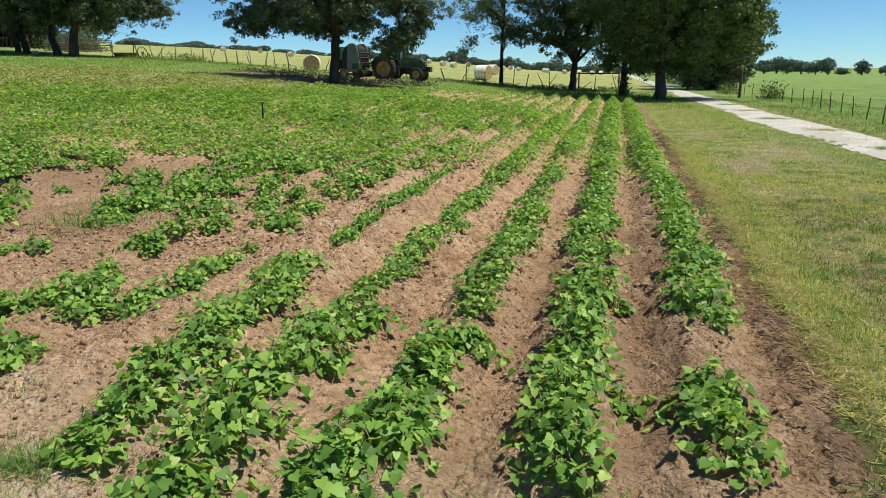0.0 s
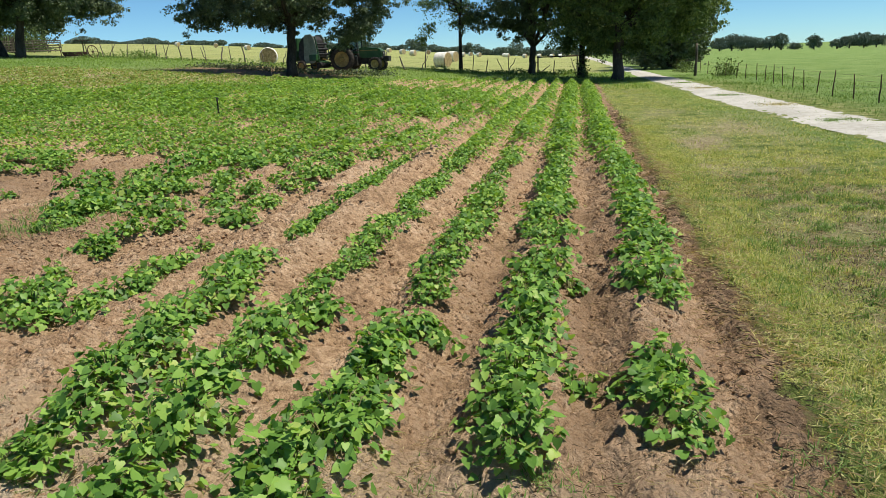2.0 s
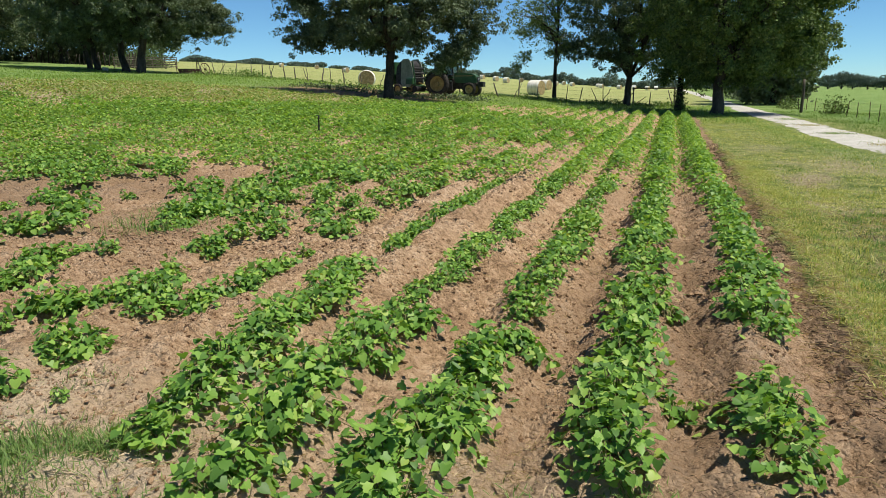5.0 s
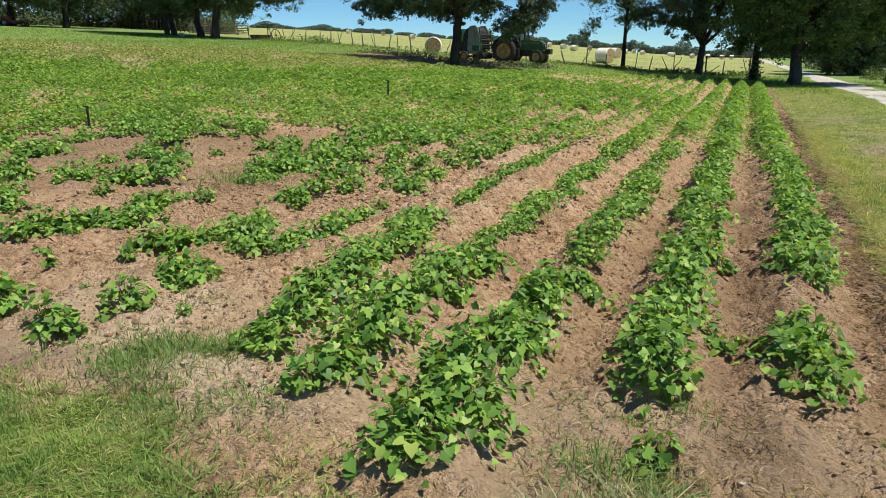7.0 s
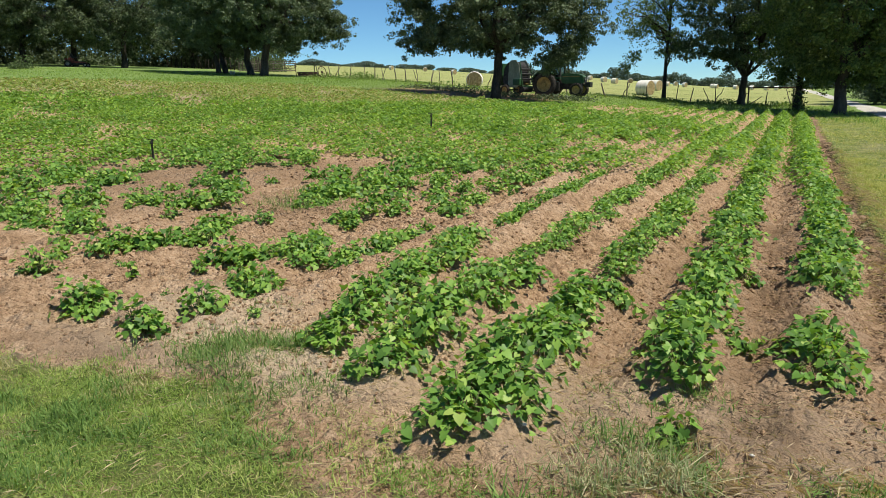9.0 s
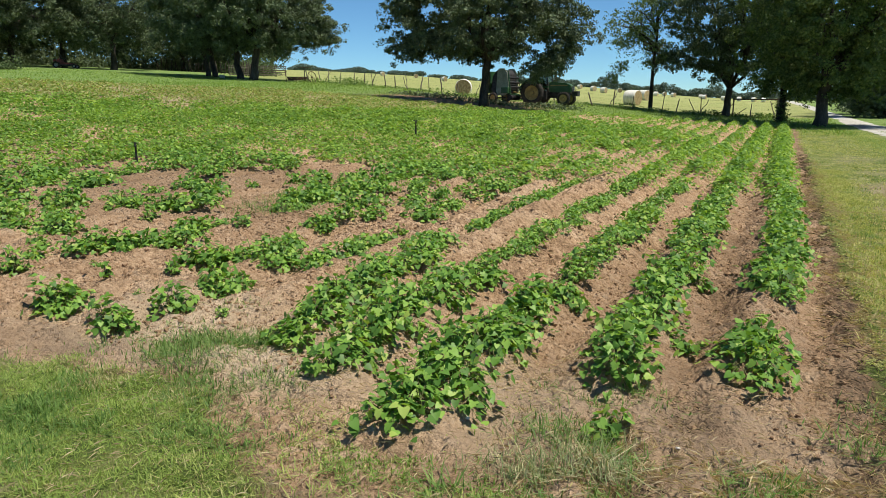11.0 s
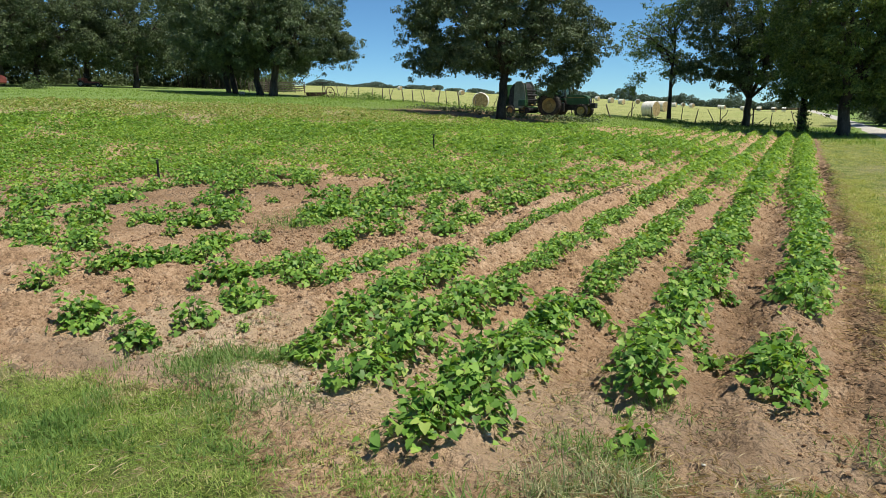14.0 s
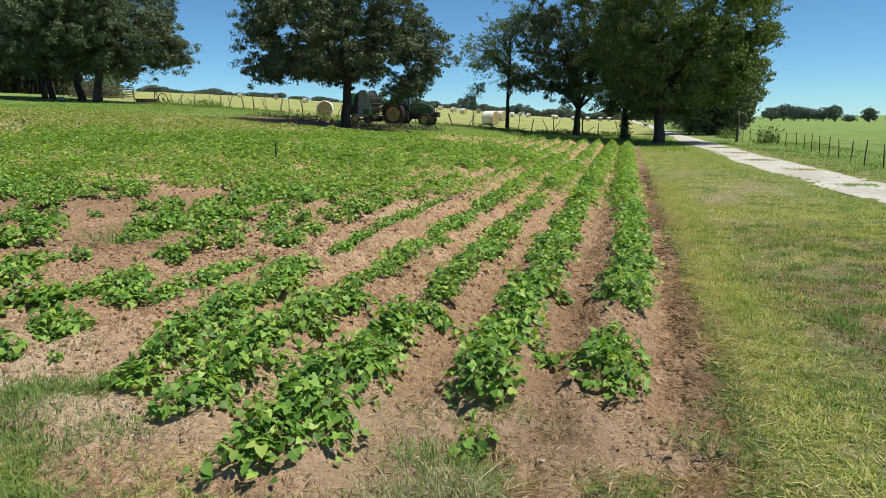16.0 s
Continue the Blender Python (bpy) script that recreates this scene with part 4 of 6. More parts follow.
tussocks("small dark green bunches dotted over the worn verge", 900, 0.95, 4.6, 1.6, 11, 70, 0.075, 0.007, 0.045, 181, lambda x, y: lawn(x, y) * (0.35 + 0.65 * threadbare(x, y)), DEEPGRASS)
tussocks("broad green bunches of grass in the mown verge", 420, 0.9, 4.8, 1.6, 14, 190, 0.055, 0.0075, 0.09, 182, lambda x, y: lawn(x, y) * 0.6, VERGE)
tussocks("brown dead bunches in the worn verge", 700, 1.4, 4.6, 1.6, 11, 70, 0.035, 0.006, 0.07, 183, lambda x, y: lawn(x, y) * threadbare(x, y), ROOTS)


def litter(label, x0, x1, y0, y1, n, size, seed, where, material=None):
    """Dead stalks lying flat."""
    rng = np.random.default_rng(seed)
    x, y = rng.uniform(x0, x1, n), rng.uniform(y0, y1, n)
    k = rng.random(n) < where(x, y) * np.clip(0.5 + 0.8 * wavy(x, y, 2.0, seed), 0.05, 1)
    x, y = x[k], y[k]
    n = len(x)
    g = Geo()
    shape = np.array([(-0.5, -0.015, 0), (0.0, 0.022, 0.08), (0.5, 0.0, 0.0), (0.0, -0.022, 0.06)])
    pos = np.stack([x, y, over(x, y) + rng.uniform(0.004, 0.03, n)], -1)
    nrm = rng.normal(0, 0.28, (n, 3)) + np.array((0, 0, 1.0))
    scatter(g, shape, TWO_F, pos, nrm, rng.uniform(0.4, 1.3, n) * size, rng)
    tagged(new("grass_litter", g.mesh("grass_litter", material or STRAW, False)), label, "litter", kind="stuff")


TWO_F = np.array([(0, 2, 1), (0, 3, 2)])
litter("dead grass and roots along the field's edge", 0.2, 1.1, 1.0, 18, 26000, 0.075, 68, lambda x, y: np.exp(-((x - 0.62) / 0.22) ** 2))
litter("dark tangle of dead roots along the field's edge", 0.3, 1.0, 1.0, 22, 26000, 0.06, 168, lambda x, y: np.exp(-((x - 0.54) / 0.14) ** 2), ROOTS)
litter("pale dead grass fringing the verge", 0.5, 1.2, 1.0, 20, 26000, 0.07, 174, lambda x, y: np.exp(-((x - 0.82) / 0.13) ** 2))
litter("dark rotten stalks on the trodden soil", -1.2, 0.8, 1.3, 4.2, 14000, 0.045, 169, lambda x, y: clumps(x, y, 51, 1.6), ROOTS)
litter("trampled straw on the headland", -2.4, 0.7, 1.3, 3.2, 55000, 0.045, 170, lambda x, y: clumps(x, y, 52, 1.2))
litter("dry grass stalks lying on bare soil", -3.8, 0.6, 0.6, 3.0, 16000, 0.06, 69, lambda x, y: np.full_like(x, 0.8))
litter("dead bleached grass lying round the tufts", -1.3, 0.5, 1.5, 2.35, 9000, 0.1, 176, lambda x, y: np.exp(-((x + 0.8) / 0.3) ** 2) + 0.4)
litter("dry clippings among the mown grass", -9, -2.6, -1.2, 2.4, 9000, 0.06, 70, lambda x, y: lawn(x, y))
litter("dry clippings on the mown verge", 0.7, 5.2, 0.8, 11, 26000, 0.07, 72, lambda x, y: lawn(x, y))
litter("dry vine stalks between the rows", -5.5, 0.3, 2.0, 7.5, 6000, 0.05, 73, lambda x, y: in_field(x, y))


OCT_V = np.array([(1, 0, 0), (-1, 0, 0), (0, 1, 0), (0, -1, 0), (0.15, 0.1, 1), (0, 0, -1.0)])
OCT_F = np.array([(0, 2, 4), (2, 1, 4), (1, 3, 4), (3, 0, 4), (2, 0, 5), (1, 2, 5), (3, 1, 5), (0, 3, 5)])


def build_clods():
    bm = bmesh.new()
    bmesh.ops.create_icosphere(bm, subdivisions=1, radius=1)
    bm.verts.index_update()
    tv, tf = np.array([v.co[:] for v in bm.verts]), np.array([[v.index for v in f.verts] for f in bm.faces])
    bm.free()
    ball_v, ball_f = tv, tf
    rng = np.random.default_rng(71)
    for x0, x1, y0, y1, n, lo, hi, label, tv, tf in ((-7.5, 0.5, 1.8, 7.5, 24000, 0.003, 0.013, "fine crumbs of dry red soil", OCT_V, OCT_F), (-7.5, 0.5, 2.2, 7.5, 14000, 0.006, 0.02, "crumbly clods of dry red soil", ball_v, ball_f), (-10, 0.5, 6, 13, 7000, 0.01, 0.036, "scattered dry soil clods between the rows", OCT_V, OCT_F), (-8.5, -4.2, 3.2, 7.5, 3200, 0.008, 0.034, "large broken clods of dry red soil", ball_v, ball_f)):
        x, y = rng.uniform(x0, x1, n), rng.uniform(y0, y1, n)
        k = rng.random(n) < in_field(x, y) * np.clip(0.5 + 0.8 * wavy(x, y, 2.0), 0.1, 1)
        x, y = x[k], y[k]
        n = len(x)
        s = lo + (hi - lo) * rng.random(n) ** 3.5
        jig = 1 + rng.normal(0, 0.22, (n, len(tv), 1))
        flat = np.stack([rng.uniform(0.8, 1.4, n), rng.uniform(0.8, 1.4, n), rng.uniform(0.7, 1.1, n)], -1)
        v = tv[None] * jig * flat[:, None] * s[:, None, None] + np.stack([x, y, over(x, y) + s * 0.2], -1)[:, None]
        g = Geo()
        g.add(v, tf[None] + (np.arange(n) * len(tv))[:, None, None])
        tagged(new("soil_clods", g.mesh("soil_clods", CLOD, False)), label, "soil", kind="stuff")
    for x, y, s in ((-1.52, 1.88, 0.014), (-1.4, 2.06, 0.015), (-2.62, 2.9, 0.02), (0.42, 2.75, 0.014), (-0.35, 2.3, 0.012)):
        tv, tf = ball_v, ball_f
        v = tv * (1 + rng.normal(0, 0.12, (len(tv), 1))) * np.array((1.2, 0.9, 0.5)) * s
        st = new("stone", np_mesh("stone", v, tf, STONE))
        st.location = (x, y, float(over(x, y)[0]) + s * 0.3)
        tagged(st, "small pale stone lying on the soil", "stone", "loose stones")


build_clods()


def tuft(x, y, seed, n, length, width, material=WEED, spread=0.1, label="tuft of long green grass at the field's edge", lift=-0.01):
    rng = np.random.default_rng(seed)
    g = Geo()
    px, py = rng.normal(0, spread, n), rng.normal(0, spread, n)
    blades(g, px, py, np.zeros(n), rng.uniform(0.5, 1.2, n) * length, rng.uniform(0.6, 1.3, n) * width, rng, 1.1)
    ob = new("grass_tuft", g.mesh("grass_tuft", material, False))
    ob.location = (x, y, float(over(x, y)[0]) + lift)
    tagged(ob, label, "grass tuft", "grass tufts", "stuff")


TUFTS = ((-2.9, 2.0, 160, 0.07, 0.15), (-2.5, 1.8, 160, 0.06, 0.15), (-2.15, 1.75, 120, 0.055, 0.12), (-3.8, 2.25, 420, 0.13, 0.15), (-3.62, 2.42, 460, 0.13, 0.13), (-3.4, 2.5, 420, 0.13, 0.13), (-3.2, 2.62, 260, 0.13, 0.1), (-3.05, 2.78, 200, 0.15, 0.09), (-3.45, 2.1, 420, 0.11, 0.16), (-3.2, 1.95, 380, 0.1, 0.15), (-3.0, 1.75, 300, 0.1, 0.15), (-2.85, 2.2, 160, 0.1, 0.13),
         (-2.6, 2.08, 150, 0.07, 0.12), (-2.35, 1.5, 260, 0.08, 0.16), (-2.0, 1.5, 200, 0.05, 0.16), (-1.9, 1.7, 160, 0.05, 0.14), (-0.92, 2.15, 260, 0.1, 0.12), (-0.74, 2.14, 280, 0.12, 0.12), (-0.62, 2.02, 140, 0.1, 0.1), (-0.95, 1.5, 320, 0.08, 0.2), (-0.7, 1.6, 260, 0.08, 0.16),
         (-0.4, 1.72, 200, 0.06, 0.18), (-0.13, 2.2, 130, 0.06, 0.1), (0.02, 2.06, 220, 0.06, 0.1), (0.25, 2.22, 240, 0.09, 0.09), (0.5, 2.6, 180, 0.09, 0.12), (0.6, 3.1, 120, 0.09, 0.1), (-0.55, 2.75, 90, 0.06, 0.12), (-1.05, 2.75, 90, 0.06, 0.12), (-2.75, 3.55, 60, 0.16, 0.1), (-4.25, 2.1, 150, 0.09, 0.12), (-4.0, 2.6, 60, 0.06, 0.1), (-3.9, 3.1, 60, 0.07, 0.12))
for j, (x, y, n, l, s) in enumerate(TUFTS):
    tuft(x, y, 80 + j, int(n * 1.2), l * 0.85, 0.007, (WEED, DEEPGRASS)[j % 2] if l > 0.055 else GRASS, s)
for j, (x, y) in enumerate(((-1.05, 1.74), (-0.95, 1.8), (-0.84, 1.84), (-0.73, 1.9), (-0.64, 1.88))):
    tuft(x, y, 220 + j, 150, 0.12, 0.0048, CUTGRASS, 0.075, "heap of pulled, wilting grass before the rows", 0.01)
for j, (x, y) in enumerate(((-1.02, 1.42), (-0.87, 1.56), (-0.7, 1.52), (-0.55, 1.66), (-1.8, 1.52), (-1.66, 1.38), (-1.55, 1.64), (-1.42, 1.5))):
    tuft(x, y, 230 + j, 300, 0.042, 0.0065, LUSHGRASS, 0.085, "low mat of green grass on trodden soil")
for j, (x, y, l) in enumerate(((-1.24, 1.46, 0.11), (-1.34, 1.24, 0.09), (-0.87, 2.7, 0.05), (-0.67, 2.85, 0.05), (0.1, 2.15, 0.1), (-0.08, 1.95, 0.06))):
    tuft(x, y, 240 + j, 110, l, 0.008, (DEEPGRASS, WEED)[j % 2], 0.06)
for j in range(16):
    tuft(-6.9 + 0.5 * math.sin(j * 2.4), 6.9 + j * 0.22, 120 + j, 150, 0.16, 0.009, WEED, 0.22, "bluish green grass weed between the rows")
for j in range(30):
    tuft(float(drive_x(12 + j)) + 0.12 * math.sin(j * 3), 12 + j, 160 + j, (30, 800, 60, 20, 12)[j % 5], 0.05, 0.014, THATCH if j % 2 else DEEPGRASS, (0.3, 0.26, 0.3, 0.3, 0.3)[j % 5], "low grass growing in the middle of the drive", 0.045)


# ---- trees ----
TWIG_V = np.array([(-0.5, 0, 0), (-0.05, 0.36, 0.07), (0.55, 0.05, -0.1), (0.0, -0.36, 0.06)])
TWIG_F = np.array([(0, 2, 1), (0, 3, 2)])


def bend(p, q, lift, rng, n=6, wob=0.04):
    """A crooked branch from p to q that first rises by lift."""
    p, q = np.asarray(p, float), np.asarray(q, float)
    t = np.linspace(0, 1, n)[:, None]
    pts = p + (q - p) * t + np.array((0, 0, 1.0)) * lift * np.sin(t * np.pi)
    pts[1:-1] += rng.normal(0, wob * np.linalg.norm(q - p), (n - 2, 3))
    return pts


def tree(name, label, x, y, seed, height, fork, trunk_r, crown_r, crown_z, limbs=7, leaves=16000, leaf=0.26, clump=0.9, material=OAK, lean=(0, 0), shift=(0, 0), group="trees round the field", subs=6, fill=0.5, sink=0.1, stems=1, squash=1.0, lobes=(), leader=False):
    rng = np.random.default_rng(seed)
    ob = thing(name, x, y, label, "tree", group, sink=sink)
    cz, rz = (crown_z + height) / 2, (height - crown_z) / 2
    centre = np.array((shift[0], shift[1], cz))
    radii = np.array((crown_r, crown_r * squash, rz))
    g = Geo()
    tops = []
    for k in range(stems):
        off = np.zeros(3) if stems == 1 else np.array((math.cos(k * 2.4), math.sin(k * 2.4), 0)) * trunk_r * 1.6
        top = np.array((lean[0], lean[1], height * 0.8 if leader else fork)) + off * 2.2
        pts = bend(off, top, 0, rng, 6, 0.008 if leader else 0.02)
        fl = np.array((1.3, 1.0, 0.8, 0.6, 0.4, 0.2) if leader else (1.3, 1.02, 0.92, 0.87, 0.83, 0.8)) * trunk_r / (1 if stems == 1 else 1.4)
        pts[0, 2] -= 0.15
        g.tube(pts, fl, 12)
        tops.append(top)
    part("trunk", g, BARK, ob)
    ends = []
    for k in range(limbs):
        start = tops[k % stems] * ((fork + (height * 0.74 - fork) * k / limbs) / tops[0][2] if leader else 1.0)
        az = 2 * np.pi * (k + 0.3 * rng.normal()) / limbs + seed
        up = (rng.uniform(-0.2, 0.2) + 1.5 * k / limbs - 0.75) if leader else rng.uniform(-0.55, 0.75) if k else 0.95
        out = math.sqrt(max(0.0, 1 - up * up)) * 0.8
        end = centre + radii * np.array((math.cos(az) * out, math.sin(az) * out, up * 0.8))
        r0 = trunk_r * rng.uniform(0.42, 0.6)
        pts = bend(start, end, 0.12 * np.linalg.norm(end - start), rng, 7, 0.045)
        lg = Geo()
        lg.tube(pts, np.linspace(r0, r0 * 0.18, 7), 7)
        ends.append(end)
        for s in range(subs):
            t = rng.uniform(0.3, 0.97)
            p = pts[int(t * 6)]
            d = rng.normal(size=3)
            d /= np.linalg.norm(d)
            d = d + (p - centre) / (radii + 0.01) * 0.8
            q = p + d * crown_r * rng.uniform(0.16, 0.36)
            q = centre + (q - centre) * min(1.0, 0.97 / (np.linalg.norm((q - centre) / radii) + 1e-6))
            lg.tube(bend(p, q, 0.1, rng, 4, 0.06), np.linspace(r0 * 0.3, r0 * 0.06, 4), 4, False)
            ends += [q, (p + q) / 2 if rng.random() < 0.5 else q]
        part("limb", lg, BARK, ob)
    extra = int(len(ends) * fill / max(0.05, 1 - fill)) if fill < 1 else len(ends)
    up, az = rng.uniform(-0.92, 0.98, extra), rng.uniform(0, 2 * np.pi, extra)
    wide = (1 - np.abs(up) ** 4) ** 0.5 * np.sqrt(rng.uniform(0.25, 1.0, extra))
    d = np.stack([np.cos(az) * wide, np.sin(az) * wide, up], -1)
    cl = np.concatenate([np.array(ends), centre + d * radii])
    for lx, ly, lz, lr in lobes:
        cl = np.concatenate([cl, np.array((lx, ly, lz)) + rng.normal(0, 0.45, (12, 3)) * lr * np.array((1, 1, 0.7))])
    # every bunch is made of a few smaller, drooping sprays
    sprays = 6
    reach = rng.uniform(0.5, 1.1, len(cl))[:, None, None] * clump
    off = rng.normal(size=(len(cl), sprays, 3)) * np.array((0.62, 0.62, 0.42))
    cl = (cl[:, None] + off * reach).reshape(-1, 3)
    weight = rng.uniform(0.3, 1.7, len(cl))
    pick = rng.choice(len(cl), leaves, p=weight / weight.sum())
    spread = rng.uniform(0.3, 0.62, len(cl))[pick][:, None] * clump
    loc = rng.normal(size=(leaves, 3))
    loc *= (rng.random(leaves) ** 0.5 / np.linalg.norm(loc, axis=1))[:, None] * spread * np.array((1.05, 1.05, 0.68))
    pos = cl[pick] + loc
    nrm = loc / (np.linalg.norm(loc, axis=1)[:, None] + 1e-6) + rng.normal(0, 0.36, (leaves, 3)) + np.array((0, 0, 0.4))
    cg = Geo()
    scatter(cg, TWIG_V, TWIG_F, pos, nrm, rng.uniform(0.65, 1.3, leaves) * leaf, rng)
    part("crown", cg.mesh("crown", material, False), material, ob)
    return ob


YOUNG = leafy("young_leaf", ((0.0, (0.08, 0.12, 0.04)), (0.5, (0.12, 0.175, 0.06)), (1.0, (0.19, 0.25, 0.09))), 0.35, 0.6, 0.2)
tree("oak_tree", "broad dark green oak shading the field's far edge", -17.8, 41.6, 301, 11.3, 3.0, 0.32, 5.6, 3.1, 12, 150000, 0.14, 0.75, OAK, (0.2, 0.2), (-0.3, -0.1), subs=9, fill=0.6, lobes=((3.3, 1.1, 2.4, 0.5), (3.8, 1.3, 2.7, 0.7), (4.5, 1.5, 2.8, 0.7), (4.6, 1.6, 3.9, 1.0), (5.3, 1.8, 4.6, 1.0), (5.1, 1.8, 5.8, 1.2), (-4.9, -1.8, 4.3, 0.9), (-4.0, -1.5, 3.6, 0.7), (-3.2, -1.2, 4.3, 0.8), (-4.9, -1.7, 5.6, 1.1), (-5.0, -1.6, 7.0, 1.0), (0.5, -3.5, 6.5, 1.5), (-2.5, -3.2, 7.5, 1.5)))
tree("young_tree", "slender light green tree with an open crown", -9.9, 58.0, 302, 10.8, 2.6, 0.15, 3.8, 3.8, 16, 17000, 0.125, 0.55, YOUNG, (0.15, 0), (-0.5, 0), subs=9, fill=0.1, leader=True, lobes=((-3.3, 0, 2.9, 0.4), (-2.6, 0, 3.6, 0.5), (0.0, 0, 8.6, 1.2), (-0.8, 0, 7.4, 1.5), (0.9, 0, 7.0, 1.3), (-2.4, 0, 5.4, 0.8)))
tree("pecan_tree", "dark tree with several limbs forking low", -4.0, 56.5, 303, 15.0, 2.2, 0.28, 4.7, 2.6, 10, 80000, 0.155, 0.85, OAK, (0.1, 0), (0.2, 0), subs=8, fill=0.5, lobes=((3.4, 0, 6.4, 1.2), (3.8, 0, 8.2, 1.5), (3.0, 0, 4.6, 1.0), (3.6, 0, 10, 1.5), (-4.4, 0, 4.4, 0.8)))
tree("ivy_clad_tree", "dark vine-covered tree at the field's end", -0.2, 50.4, 304, 14.0, 2.6, 0.24, 3.6, 1.6, 7, 38000, 0.14, 0.75, PECAN, subs=7, fill=0.55, lobes=((0.8, 0, 2.2, 0.9), (-0.9, 0, 2.6, 1.0), (1.6, 0, 3.2, 1.1)))
tree("pecan_tree", "large dark pecan tree overhanging the drive", 1.8, 44.0, 305, 15.0, 2.8, 0.33, 4.9, 2.0, 11, 110000, 0.15, 0.85, PECAN, (0.15, 0.1), (1.2, 0.8), subs=8, fill=0.62, lobes=((5.5, 1.5, 6.6, 1.1), (5.0, 1.5, 4.8, 1.0), (5.4, 1.5, 8.2, 1.1), (4.4, 1.5, 3.2, 0.9), (-1.6, 0, 2.9, 1.0), (1.6, 0.6, 2.3, 0.9), (-0.4, 0.4, 2.6, 0.8)))
tree("cedar_tree", "dense dark tree with low boughs by the drive", 7.5, 66, 306, 9.5, 1.4, 0.25, 3.5, 0.4, 7, 17000, 0.3, 0.9, OAK, subs=6, fill=0.65)
tree("cedar_tree", "dense dark tree with low boughs by the drive", 8.9, 76, 307, 9.5, 1.2, 0.22, 3.8, 0.3, 7, 15000, 0.3, 0.9, OAK, subs=6, fill=0.65)
tree("oak_tree", "spreading oak beside the old gate", -51.8, 58.8, 308, 15.0, 4.0, 0.42, 7.4, 3.4, 9, 80000, 0.2, 1.1, OAK, (0.6, 0.3), (0.6, 0.3), subs=8, fill=0.55, lobes=((4.6, 3.9, 5.4, 1.2), (5.0, 4.3, 6.6, 1.2), (4.0, 3.4, 4.4, 1.0), (5.0, 4.3, 8.2, 1.3), (2.5, 2.0, 3.6, 1.0), (5.7, 4.9, 5.8, 0.9), (6.1, 5.2, 4.6, 0.6), (5.2, 4.4, 4.4, 0.7)))
tree("oak_tree", "spreading oak beside the old gate", -54.5, 60.0, 309, 14.0, 4.2, 0.36, 8.0, 3.2, 8, 42000, 0.235, 1.2, OAK, (-0.8, 0.4), subs=7, fill=0.55)
tree("oak_tree", "leaning oak by the fence", -61.0, 63.0, 310, 14.5, 4.4, 0.3, 7.5, 3.0, 8, 42000, 0.235, 1.2, OAK, (-1.2, 0.2), subs=7, fill=0.55)
tree("oak_tree", "leaning oak by the fence", -63.5, 64.5, 311, 14.0, 4.4, 0.28, 7.0, 3.0, 8, 42000, 0.235, 1.2, OAK, (-1.4, 0.2), subs=7, fill=0.55)
for k, (x, y, h, r) in enumerate(((-88, 71, 15, 8), (-92, 66, 17, 9), (-94, 60, 16, 8.5), (-91, 53, 16, 9), (-93, 45, 15, 8.5), (-112, 92, 19, 10), (-116, 78, 19, 11), (-112, 62, 18, 10), (-96, 50, 16, 9))):
    tree("oak_tree", "dark oak at the edge of the wood", x, y, 330 + k, h, 3.6, 0.42, r, 0.8 if k > 5 else 2.0, 7, 36000, 0.26, 1.5, WOODLEAF, (0.5 * math.sin(k * 3), 0.3), subs=5, fill=0.6, group="oaks of the wood")

for k, (x, y, h, r) in enumerate(((-87, 92, 12, 7.5), (-95, 91, 12, 8.5), (-80.5, 97, 7.5, 3.2))):
    tree("oak_tree", "dark oak behind the old gate", x, y, 345 + k, h, 2.4, 0.3, r, 2.6, 7, 18000 if k < 2 else 7000, 0.34, 1.4, WOODLEAF, subs=5, fill=0.6, group="oaks of the wood")

# trees far off on the skyline, their haze painted into the leaf colour
for k, (t, d, w, h) in enumerate(((0.180, 250, 2.2, 4.4), (0.195, 252, 2.4, 5.6), (0.207, 250, 2.8, 5.0), (0.2228, 250, 2.2, 4.2), (0.239, 248, 2.0, 4.4), (0.2525, 248, 1.9, 5.4), (0.268, 256, 1.2, 1.6), (0.289, 250, 1.7, 4.4), (0.314, 250, 1.8, 2.6), (0.327, 250, 2.4, 4.0), (0.342, 250, 2.6, 4.6), (0.355, 252, 2.4, 3.8))):
    tree("field_tree", "round tree far off on the green rise, haze in its leaf colour", d * math.sin(t), d * math.cos(t), 360 + k, h * 0.9, 1.3, 0.22, w * 1.08, 0.9, 6, 3600, 0.36, 0.8, HAZELEAF, group="trees on the skyline", subs=3, fill=0.6)


def treeline():
    rng = np.random.default_rng(91)
    g = Geo()
    n = 120
    for k in range(n):
        t = -0.66 + 0.80 * (k + rng.uniform(-0.4, 0.4)) / n
        if t < -0.40 and rng.random() < 0.4:
            continue
        d = rng.uniform(258, 275)
        low = 0.5 if t < -0.40 else 1.0
        w, h = rng.uniform(1.4, 3.4) * (1.3 if low < 1 else 1.0), rng.uniform(2.4, 5.0) * (0.8 + 0.3 * math.sin(k * 0.6)) * low
        x, y = d * math.sin(t), d * math.cos(t)
        m = int(210 * w)
        p = rng.normal(size=(m, 3))
        p *= (rng.random(m) ** 0.4 / np.linalg.norm(p, axis=1))[:, None]
        p = p * np.array((w, w * 0.8, h * 0.52)) + np.array((x, y, float(land(x, y)) + h * 0.48))
        scatter(g, TWIG_V, TWIG_F, p, rng.normal(size=(m, 3)) + np.array((0, 0, 0.6)), rng.uniform(0.4, 0.75, m), rng)
    # same haze-tinted leaf colour as the skyline trees
    tagged(new("far_woods", g.mesh("far_woods", HAZELEAF, False)), "line of woods along the pasture's crest, haze in its leaf colour", "woods", kind="stuff")


treeline()


